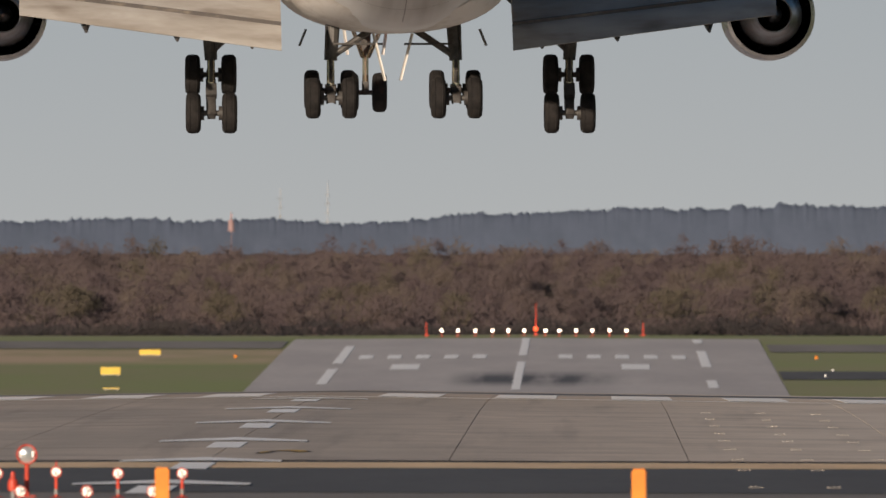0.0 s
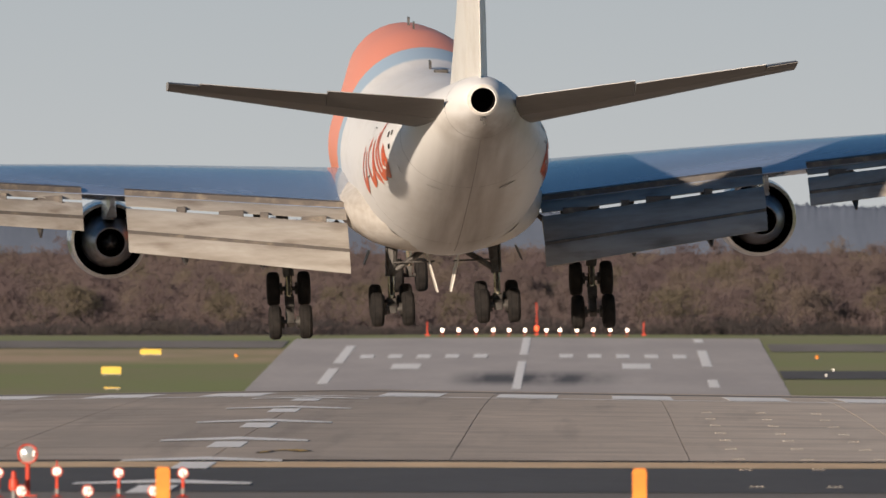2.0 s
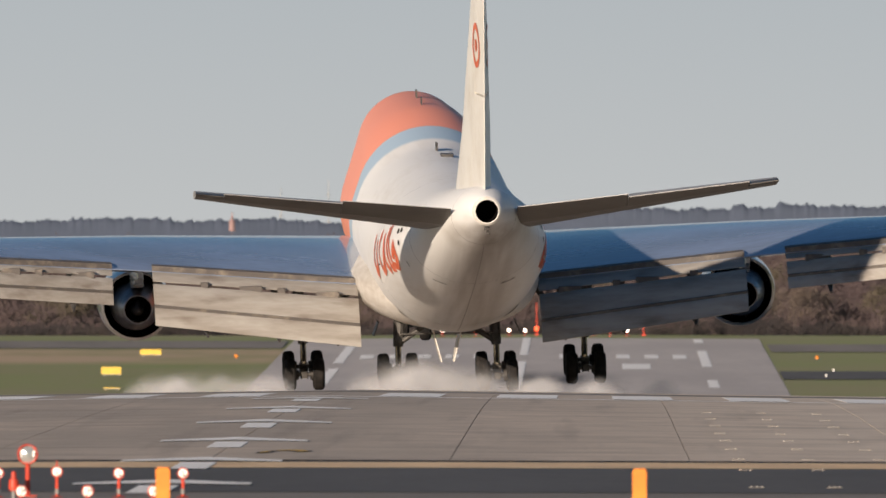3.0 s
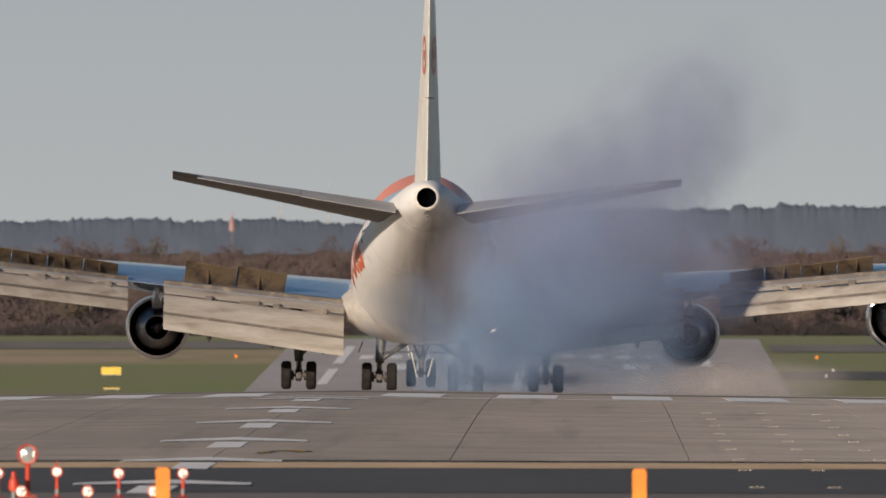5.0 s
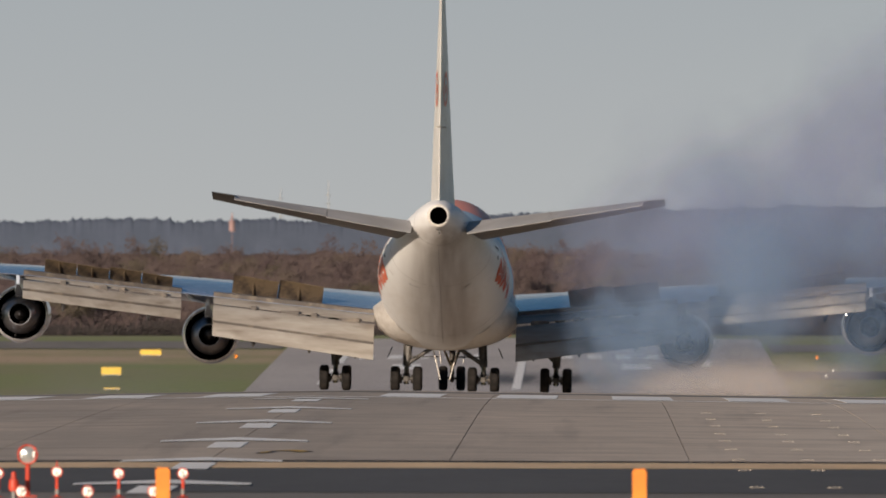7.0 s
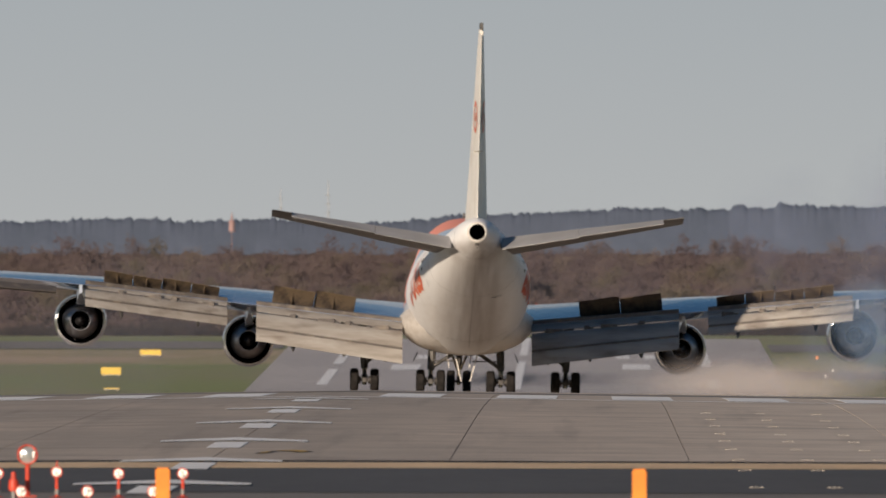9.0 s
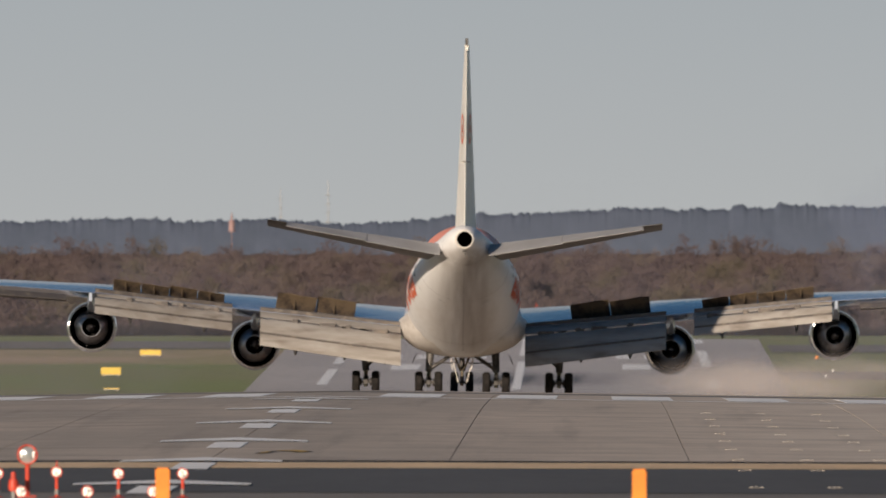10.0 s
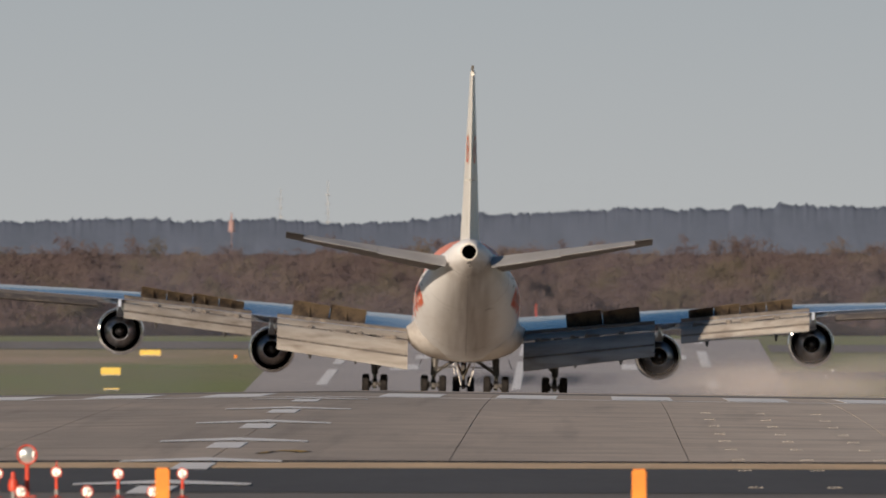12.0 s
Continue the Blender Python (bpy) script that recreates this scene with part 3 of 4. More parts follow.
def flap(side, x0, x1, chain, z_off, grow):
    """Slotted flap panels hanging behind the wing: each panel is (chord, droop in degrees, thickness)."""
    out = []
    for i, (name, full, droop, th) in enumerate(chain):
        m, rings = Mesh(), []
        for k in range(9):
            x = x0 + (x1 - x0) * k / 8
            y, z = NOSE - wing_te(x) + 0.25, wing_z(x) + z_off
            g = grow[0] + (grow[1] - grow[0]) * k / 8
            chord = full * g
            for nm, c, d, t in chain[:i]:
                y -= (c * g + 0.03) * math.cos(radians(d))
                z -= (c * g + 0.03) * math.sin(radians(d)) + (0.17 if nm == "fore_flap" else 0.06) * g
            ring = []
            for u, h in ((0.0, 0.0), (0.08, 0.55), (0.35, 0.75), (0.75, 0.35), (1.0, 0.06), (1.0, -0.06), (0.6, -0.2), (0.2, -0.4), (0.05, -0.3)):
                c, s = math.cos(radians(droop)), math.sin(radians(droop))
                ring.append(Vector((side * x, y - u * chord * c - h * th * s, z - u * chord * s + h * th * c)))
            rings.append(ring)
        out.append((name, m.loft(rings)))
        if i == 1:      # links across the open slot
            for k in (1, 3, 4, 6):
                p = rings[k][1]
                out.append(("slot_link", Mesh().box(p + Vector((side * 0.2 * (k % 3), 0.12, 0.02)), ((0.3, 0.9, 0.5)[k % 3], 0.3, 0.34))))
        if i == 2:      # dark strip ahead of the panel, put there for the slot's shade
            slot = []
            for k in (0, 8):
                p = rings[k][1]
                slot.append([p + Vector((0, a, b)) for a, b in ((0.02, 0.10), (0.10, 0.12), (0.14, -0.12), (0.06, -0.14))])
            out.append(("slot_shade", Mesh().loft(slot)))
    return out


INNER_FLAP = (("fore_flap", 1.0, 16, 0.22), ("mid_flap", 1.5, 34, 0.30), ("aft_flap", 0.98, 49, 0.18))
OUTER_FLAP = (("fore_flap", 0.6, 16, 0.16), ("mid_flap", 0.95, 33, 0.22), ("aft_flap", 0.66, 48, 0.12))


def build_wing(jet, side):
    m = Mesh()
    rings = []
    for x in (2.4, 5, 8, 12.2, 16, 20, 24, 28, 31.2, 31.6):
        u = (x - 2.4) / 29.2
        te = wing_te(x) + (0.0 if x < 22 else 1.2)
        front, rear = wing_front(x), wing_z(x) + 0.05
        rings.append(mirror(side, foil(x, wing_le(x), te, (front + rear) / 2, 1.7 - 1.38 * u if x < 31.5 else 0.15, (front - rear) / (te - wing_le(x)))))
    wing = part("wing", m.loft(rings), wing_paint_sky_tint, jet, "glossy grey swept wing with flaps lowered", sharp=50)
    m = Mesh().loft([mirror(side, foil(31.4 + 0.35 * h, 43.6 + h * 1.2, 46.9 + h * 0.35, wing_front(31.5) + 0.05 + h, 0.16, 0)) for h in (0, 0.8, 1.8)])
    part("winglet", m, white_paint, jet, sharp=50)
    for x0, x1, chain, zo, grow in ((3.55, 11.6, INNER_FLAP, -0.05, (1.03, 0.88)), (13.2, 21.0, OUTER_FLAP, -0.02, (0.86, 0.78))):
        for name, mesh in flap(side, x0, x1, chain, zo, grow):
            if name in ("slot_shade", "slot_link"):
                part(name, mesh, cove_mat, wing)
            else:
                part(name, mesh, flap_paint, wing, "dirty cream-grey lowered flap panel", sharp=40)
        # dark strip above the flaps, standing in for the gap's shade
        m = Mesh().loft([[Vector((side * x, NOSE - wing_te(x) + a, wing_z(x) + b)) for a, b in ((0.7, 0.30), (0.05, 0.27), (0.05, -0.06), (0.7, -0.1))] for x in (x0, x1)])
        part("flap_cove", m, cove_mat, wing)
        # slot links and track fairings
        xs = (x0 + 0.9, x0 + 3.2, x0 + 6.0) if x0 < 5 else (x0 + 1.6, x0 + 5.8)
        for x in xs:
            m = Mesh()
            y, z = NOSE - wing_te(x), wing_z(x)
            drop = 2.05 if x0 < 5 else 1.25
            m.loft([[Vector((side * x + a, y + q, z + b)) for a, b in ((-w, -0.28), (w, -0.28), (w * 0.7, -h), (-w * 0.7, -h))]
                    for k, (q, w, h) in enumerate(((2.6, 0.05, 0.3), (1.2, 0.17, 0.62), (0.0, 0.2, 0.75)))])
            part("flap_track_fairing", m, gear_grey, wing)
            m = Mesh()
            if x0 < 5:
                m.tube((side * x, y - 1.6, z - drop + 0.1), (side * x, y - 2.5, z - drop - 0.16), 0.16, 0.05)
            else:
                m.tube((side * x, y - 0.8, z - drop + 0.12), (side * x, y - 1.6, z - drop - 0.28), 0.15, 0.05)
            part("track_tip", m, gear_grey, wing)
    m = Mesh().loft([mirror(side, foil(x, wing_te(x) + 1.0, wing_te(x) + 2.3, wing_z(x) - 0.42, 0.4, 0.1)) for x in (22.6, 26, 29.6)])
    part("aileron", m, cove_mat, wing, "dark grey aileron")
    return wing


def build_spoilers(jet):
    """Panels on the wing's back; each turns up about its front edge after touchdown."""
    made = []
    for side in (-1, 1):
        for x0, x1, chord in ((6.25, 8.45, 1.75), (8.5, 10.75, 1.75), (13.7, 15.2, 1.25), (15.25, 16.8, 1.25), (16.85, 18.4, 1.25), (18.45, 20.0, 1.25)):
            xm = (x0 + x1) / 2
            hinge = Vector((side * xm, NOSE - wing_te(xm) + chord + 0.1, wing_z(xm) + (-0.04 if x0 < 12 else 0.13) + 0.14 * chord))
            m = Mesh()
            h = (x1 - x0) / 2
            sweep = 0.14 if x0 < 12 else 0.5
            dih = 0.142
            pts = [(-h, 0), (h, 0), (h, -chord), (0.3 * h, -chord * 1.02), (-0.3 * h, -chord * 0.99), (-h, -chord)]
            fl = lambda a, b, c: Vector((side * a, b - sweep * a, dih * a + c + 0.17 * b))
            top, bot = [fl(a, b, 0.03) for a, b in pts], [fl(a, b, -0.03 if k < 2 else 0.0) for k, (a, b) in enumerate(pts)]
            m.face(top, 0), m.face(bot[::-1], 1)
            for k in range(6):
                m.face([top[k], top[(k + 1) % 6], bot[(k + 1) % 6], bot[k]], 1)
            for r in (0.1,):   # ribs and links under the panel
                m.box(fl(r * h, -chord * 0.45, -0.06), (0.07, chord * 0.7, 0.09), 1)
            sp = part("spoiler", m, [wing_paint_sky_tint, spoiler_under], jet, "spoiler panel with a dirty brown underside", at=Matrix.Translation(hinge))
            made.append((sp, hinge, Vector((1, -sweep * side, dih * side)).normalized(), 43 if x0 < 12 else (36, 41, 38, 42)[int((x0 - 13.6) / 1.55)]))
    return made


def build_engine(jet, x, y, z, side):
    """y: station of the core nozzle's end, in the airliner's space."""
    cx = side * x
    c = (cx, y, z)
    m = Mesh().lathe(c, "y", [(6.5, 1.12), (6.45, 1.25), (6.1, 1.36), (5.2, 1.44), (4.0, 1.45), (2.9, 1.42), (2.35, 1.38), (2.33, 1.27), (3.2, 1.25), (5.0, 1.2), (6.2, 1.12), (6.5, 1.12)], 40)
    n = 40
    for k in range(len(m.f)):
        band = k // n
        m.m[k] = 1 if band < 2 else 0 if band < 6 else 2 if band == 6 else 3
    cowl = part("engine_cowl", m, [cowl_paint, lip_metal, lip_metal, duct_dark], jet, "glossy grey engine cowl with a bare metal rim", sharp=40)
    m = Mesh().lathe(c, "y", [(6.0, 1.2), (5.9, 0.4), (5.6, 0.8), (4.5, 1.0), (3.0, 1.02), (2.0, 0.95), (0.9, 0.7), (0.2, 0.56), (0.2, 0.52), (1.1, 0.5), (1.4, 0.0)], 32)
    for k in range(len(m.f)):
        b = k // 32
        m.m[k] = 1 if b in (0, 1) or b > 7 else 0
    part("core_nozzle", m, [core_metal, soot], cowl, "dark bare metal core nozzle")
    part("exhaust_plug", Mesh().lathe(c, "y", [(1.3, 0.3), (0.7, 0.28), (0.1, 0.18), (-0.35, 0.03)], 20, caps=True), core_metal, cowl)
    for k in range(12):   # struts across the fan duct
        a = 2 * math.pi * (k + 0.5) / 12
        p = Vector((cx + 0.98 * math.cos(a), y + 3.6, z + 0.98 * math.sin(a)))
        q = Vector((cx + 1.28 * math.cos(a), y + 3.6, z + 1.28 * math.sin(a)))
        part("duct_strut", Mesh().tube(p, q, 0.04, n=6), duct_dark, cowl)
    top = wing_z(x) - z
    m = Mesh().loft([[Vector((cx + a * w, y + d, z + h)) for a in (-1, 1) for h in ((lo, hi) if a < 0 else (hi, lo))]
                     for d, w, lo, hi in ((5.6, 0.05, 1.3, 1.6), (4.0, 0.22, 1.0, 2.0), (1.6, 0.24, 0.75, top + 0.4), (-1.2, 0.2, top - 0.95, top + 0.2), (-3.2, 0.08, top - 0.45, top))])
    part("engine_pylon", m, cowl_paint, jet, "grey engine pylon")


def wheel_mesh():
    w, r = 0.23, 0.63
    prof = [(-w * 0.55, 0.30), (-w * 0.9, 0.36), (-w, 0.46), (-w * 0.95, 0.54), (-w * 0.72, 0.60), (-w * 0.5, r), (-w * 0.42, r - 0.012), (-w * 0.3, r), (w * 0.3, r), (w * 0.42, r - 0.012), (w * 0.5, r),
            (w * 0.72, 0.60), (w * 0.95, 0.54), (w, 0.46), (w * 0.9, 0.36), (w * 0.55, 0.30)]
    tyre = Mesh().lathe((0, 0, 0), "x", prof, 36)
    hub = Mesh().lathe((0, 0, 0), "x", [(-0.10, 0.0), (-0.17, 0.08), (-0.17, 0.14), (-0.09, 0.19), (-0.12, 0.31), (0.12, 0.31), (0.09, 0.19), (0.17, 0.14), (0.17, 0.08), (0.10, 0.0)], 20)
    return tyre.data("tyre", rubber), hub.data("hub", hub_mat)


def build_gear(jet):
    tyre, hub = wheel_mesh()
    trucks = []
    for x, y, wing in ((-5.54, 1.0, True), (5.54, 1.0, True), (-1.93, -1.9, False), (1.93, -1.9, False)):
        m = Mesh().box((0, 0, 0), (0.26, 1.75, 0.26)).tube((-0.5, 0.74, 0), (0.5, 0.74, 0), 0.085).tube((-0.5, -0.74, 0), (0.5, -0.74, 0), 0.085)
        m.box((0, 0.0, 0.16), (0.34, 0.45, 0.24)).tube((0.12, 0.7, -0.16), (0.12, -0.7, -0.16), 0.035).tube((-0.12, 0.7, -0.16), (-0.12, -0.7, -0.16), 0.035)
        tr = part("gear_truck", m, gear_grey, jet, "four-wheel landing gear truck", at=pose(x, y, 0.62))
        for dx in (-0.56, 0.56):
            for dy in (-0.74, 0.74):
                part("tyre", tyre, rubber, tr, at=pose(dx, dy, 0))
                part("wheel_hub", hub, hub_mat, tr, at=pose(dx, dy, 0))
                part("brake_unit", Mesh().lathe((0, 0, 0), "x", [(-0.12, 0.0), (-0.12, 0.22), (0.12, 0.22), (0.12, 0.0)], 16), gear_grey, tr, at=pose(dx * 0.62, dy, 0))
        trucks.append((tr, x, y, wing))
        s = 1 if x > 0 else -1
        top = (x + s * (0.2 if wing else -0.1), y + 0.15, 3.9 if wing else 2.9)
        m = Mesh().tube((x, y, 0.35), (x, y + 0.03, 1.5), 0.12, slot=1).tube((x, y + 0.03, 1.25), top, 0.2, 0.24)
        m.tube((x, y - 0.1, 1.3), (x, y - 0.4, 0.95), 0.06).tube((x, y - 0.4, 0.95), (x, y - 0.12, 0.6), 0.06)
        part("gear_strut", m, [gear_grey, gear_bright], jet, "landing gear strut with a bright piston")
        m = Mesh()
        if wing:
            m.tube((x, y, 1.5), (x - s * 1.9, y + 0.4, 3.2), 0.1).tube((x, y, 1.35), (x, y + 2.2, 3.6), 0.1)
            m.tube((x - 0.15, y - 0.1, 1.5), (x - 0.15, y - 0.1, 3.2), 0.03).tube((x + 0.16, y - 0.1, 1.5), (x + 0.16, y - 0.1, 3.2), 0.03)
        else:
            m.tube((x, y, 1.35), (x - s * 1.35, y + 0.1, 2.25), 0.11).tube((x, y, 1.5), (x, y + 2.0, 2.3), 0.09)
            m.tube((x - s * 0.1, y - 0.2, 1.75), (x - s * 1.6, y - 0.2, 1.75), 0.035).tube((x + s * 0.14, y - 0.1, 1.4), (x + s * 0.14, y - 0.1, 2.3), 0.03)
        part("gear_brace", m, gear_grey, jet)
        if wing:
            m = Mesh().box((x + s * 0.62, y + 0.6, 2.55), (0.05, 1.6, 1.0), turn=Matrix.Rotation(radians(-s * 14), 3, "Y"))
            part("gear_door", m, belly_paint, jet)
            m = Mesh().box((x - s * 1.15, y + 0.3, 2.02), (0.75, 1.2, 0.06), turn=Matrix.Rotation(radians(-s * 10), 3, "Y"))
            part("gear_door", m, gear_grey, jet)
        else:
            m = Mesh().box((s * 0.42, y + 0.4, 1.35), (0.045, 1.5, 1.5), turn=Matrix.Rotation(radians(s * 14), 3, "Y"))
            part("gear_door", m, belly_paint, jet, "narrow white gear door hanging open")
            m = Mesh().box((x + s * 0.85, y + 0.4, 1.95), (0.045, 1.2, 0.55), turn=Matrix.Rotation(radians(-s * 22), 3, "Y"))
            part("gear_door", m, gear_grey, jet)
    # nose gear
    ny = NOSE - 7.8
    nose = part("nose_gear_truck", Mesh().tube((-0.42, 0, 0), (0.42, 0, 0), 0.08).box((0, 0, 0.15), (0.22, 0.25, 0.4)), gear_grey, jet, "twin-wheel nose gear", at=pose(0, ny, 0.6))
    for dx in (-0.45, 0.45):
        part("tyre", tyre, rubber, nose, at=pose(dx, 0, 0))
        part("wheel_hub", hub, hub_mat, nose, at=pose(dx, 0, 0))
    m = Mesh().tube((0, ny, 0.4), (0, ny + 0.05, 1.5), 0.1, slot=1).tube((0, ny + 0.05, 1.3), (0, ny + 0.2, 2.8), 0.17)
    m.tube((-0.1, ny - 0.1, 1.3), (-0.5, ny - 1.6, 2.3), 0.07, slot=1).tube((0.1, ny - 0.1, 1.3), (0.5, ny - 1.6, 2.3), 0.07, slot=1)
    part("gear_strut", m, [gear_grey, gear_bright], jet, "nose gear strut with bright bracing")
    for s in (-1, 1):
        part("gear_door", Mesh().box((s * 0.62, ny + 0.2, 1.75), (0.04, 2.0, 0.8), turn=Matrix.Rotation(radians(s * 8), 3, "Y")), belly_paint, jet)
    return trucks, (nose, ny)


jet = thing("airliner", "large white four-engined cargo jet landing, orange-red forward fuselage", "airplane")
build_fuselage(jet)
build_decals(jet)
build_tail(jet)
for side in (-1, 1):
    build_wing(jet, side)
    build_engine(jet, 11.95, 2.4, 2.65, side)
    build_engine(jet, 21.25, -6.2, 3.58, side)
spoilers = build_spoilers(jet)
trucks, nose_gear = build_gear(jet)


# ---- lights, markers and signs ----
def lamp_post(x, y, lamp_z, r, lit, group, far=False, cap=False):
    z = land(x, y)
    ob = thing("approach_light" if not far else "far_runway_light", "small glowing white lamp on a red post standing on the pavement" if not far else "glowing white runway end lamp on a short red post", "airfield light", group, at=pose(x, y, z - 0.05))
    h = lamp_z - z + 0.05
    k = r / 0.1
    part("base_plate", Mesh().lathe((0, 0, 0), "z", [(0, 0.0), (0, 0.16 * k), (0.04, 0.16 * k), (0.07, 0.06 * k), (0.07, 0)], 14), red_mat, ob)
    part("post", Mesh().tube((0, 0, 0.04), (0, 0, h - r * 0.6), 0.035 * k), red_mat, ob)
    part("collar", Mesh().tube((0, 0, 0.1), (0, 0, 0.2), 0.05 * k), steel, ob)
    prof = [(0.9 * r, 0.0), (0.8 * r, 0.5 * r), (0.2 * r, 0.95 * r), (-0.6 * r, 1.0 * r), (-0.75 * r, 0.92 * r)]
    part("lamp_housing", Mesh().lathe((0, 0, h), "y", prof, 18), steel if not far else red_mat, ob)
    part("lens", Mesh().lathe((0, 0, h), "y", [(-0.72 * r, 0.93 * r), (-0.9 * r, 0.7 * r), (-1.0 * r, 0.3 * r), (-1.02 * r, 0.0)], 18), lit, ob, "glowing lens")
    if not far:
        part("bezel", Mesh().lathe((0, 0, h), "y", [(-0.6 * r, 1.0 * r), (-0.62 * r, 1.16 * r), (-0.82 * r, 1.16 * r), (-0.82 * r, 0.95 * r)], 18), red_mat, ob)
    if cap:
        part("finial", Mesh().tube((0, 0, h + r), (0, 0, h + r * 2.2), 0.02 * k, 0.01 * k), red_mat, ob)
    return ob


def build_approach_lights():
    for x, lz, y, cap in ((-9.82, 0.36, 468, True), (-8.68, 0.33, 468, False), (-7.5, 0.33, 468, False), (-10.9, 0.33, 468, False)):
        lamp_post(x, y, lz, 0.092, lens_lit, "approach lights before the runway", cap=cap)
    for x, y in ((-9.85, 440), (-8.7, 440), (-7.56, 440)):
        lamp_post(x, y, 0.265, 0.092, lens_lit, "approach lights before the runway")
    # the small red beacon on the pavement
    ob = thing("red_beacon", "small red obstacle beacon on a grey foot", "airfield light", at=pose(-10.48, 462, land(-10.48, 462) - 0.02))
    part("foot", Mesh().tube((0, 0, 0), (0, 0, 0.2), 0.05), steel, ob)
    part("lamp", Mesh().lathe((0, 0, 0.2), "z", [(0, 0.09), (0.1, 0.1), (0.2, 0.085), (0.22, 0.05), (0.34, 0.04), (0.36, 0)], 16, caps=True), red_mat, ob)
    # the round lamp on a red post
    ob = thing("flash_light", "round glass flashing light in a red ring on a red post", "airfield light", at=pose(-10.38, 469, land(-10.38, 469) - 0.02))
    part("base_plate", Mesh().box((0, 0, 0.02), (0.34, 0.34, 0.05)), red_mat, ob)
    part("post", Mesh().tube((0, 0, 0.03), (0, 0, 0.66), 0.045), red_mat, ob)
    part("rim", Mesh().lathe((0, 0, 0.80), "y", [(0.12, 0.0), (0.1, 0.12), (0.02, 0.19), (-0.08, 0.195), (-0.1, 0.185), (-0.1, 0.165), (-0.03, 0.16)], 28), red_mat, ob)
    part("glass", Mesh().lathe((0, 0, 0.80), "y", [(-0.04, 0.165), (-0.07, 0.1), (-0.08, 0.0)], 28), glass_grey, ob, "grey glass lens")
    for s in (-1, 1):
        part("reflector", Mesh().tube((s * 0.11, -0.085, 0.75), (s * 0.12, -0.085, 0.86), 0.018, 0.028), line_white, ob, "bright reflector")


def build_posts():
    for x in (-7.23, 0.83):
        ob = thing("marker_post", "bright orange square marker post standing in the grass", "marker post", "orange marker posts", at=pose(x, 430, land(x, 430) - 0.02))
        part("post", Mesh().box((0, 0, 0.42), (0.245, 0.14, 0.9)), orange_mat, ob)
        part("top_cap", Mesh().box((0, 0, 0.88), (0.2, 0.11, 0.05)), orange_mat, ob)


def build_far_lights():
    for px in (783, 812, 843, 873, 901, 929, 967, 991, 1021, 1050, 1080, 1110):
        lamp_post((px - 1045) / 13.04, 3450, -6.4, 0.23, far_lit, "far end runway lights", far=True)
    for x, h in (((757 - 1045) / 13.0, 1.9), ((1139 - 1045) / 13.0, 1.9), ((950 - 1045) / 13.0, 4.4)):
        z = land(x, 3452)
        ob = thing("red_mast", "thin red mast beside the runway end lights", "mast", "red masts", at=pose(x, 3452, z))
        part("pole", Mesh().tube((0, 0, 0), (0, 0, h), 0.11, 0.07), red_mat, ob)
        part("foot", Mesh().box((0, 0, 0.1), (0.6, 0.6, 0.2)), red_mat, ob)
        if h > 3:
            part("red_lamp", Mesh().lathe((0, -0.2, 0.95), "z", [(-0.3, 0), (-0.25, 0.3), (0.25, 0.3), (0.3, 0)], 14), red_lit, ob)
    for px, y, w, h in ((197, 2965, 2.3, 0.85), (267, 3150, 2.6, 0.65), (198, 2842, 1.8, 0.12)):
        s = 45000 / y
        x = (px - 1045) / s
        ob = thing("airfield_sign", "plain yellow airfield sign board standing in the grass", "sign", "yellow signs", at=pose(x, y, land(x, y) - 0.05))
        part("board", Mesh().box((0, 0, 0.3 + h / 2), (w, 0.3, h)), sign_yellow, ob)
        for q in (-0.35, 0.35):
            part("leg", Mesh().tube((q * w, 0, 0), (q * w, 0, 0.35), 0.05), steel, ob)
        part("frame", Mesh().box((0, 0, 0.27), (w * 1.02, 0.34, 0.07)), steel, ob)
    for px, y in ((418, 3134), (1446, 3123), (1475, 3010), (1462, 2963)):
        s = 45000 / y
        x = (px - 1045) / s
        ob = thing("edge_marker", "small orange runway edge marker" if y > 3100 else "small white runway edge marker", "airfield light", "edge markers", at=pose(x, y, land(x, y) - 0.05))
        k = 0.24 if y > 3100 else 0.15
        part("stem", Mesh().tube((0, 0, 0), (0, 0, k), k * 0.3), steel, ob)
        part("lamp", Mesh().lathe((0, 0, k * 1.3), "z", [(-k, 0.0), (-k * 0.8, k * 0.8), (k * 0.5, k * 0.9), (k, 0)], 14), orange_mat if y > 3100 else line_white, ob)


def build_inset_lights():
    """Rows of flush three-lens light bars."""
    plate = Mesh().box((0, 0, 0.003), (0.3, 0.12, 0.014)).data("plate", inset_mat)
    lens = Mesh().lathe((0, 0, 0.014), "z", [(0, 0.017), (0.012, 0.014), (0.014, 0.0)], 10).data("lens", inset_lens)
    for c in (3.2, 4.7, 6.25):
        for y in (704, 678, 654, 628, 604, 579, 550, 525, 489):
            ob = thing("inset_light", "flush three-lens light bar set into the pavement", "airfield light", "inset runway lights", at=pose(c, y, land(c, y)))
            part("plate", plate, inset_mat, ob)
            for q in (-0.1, 0, 0.1):
                part("lens", lens, inset_lens, ob, at=pose(q, 0, 0))


build_approach_lights()
build_posts()
build_far_lights()
build_inset_lights()


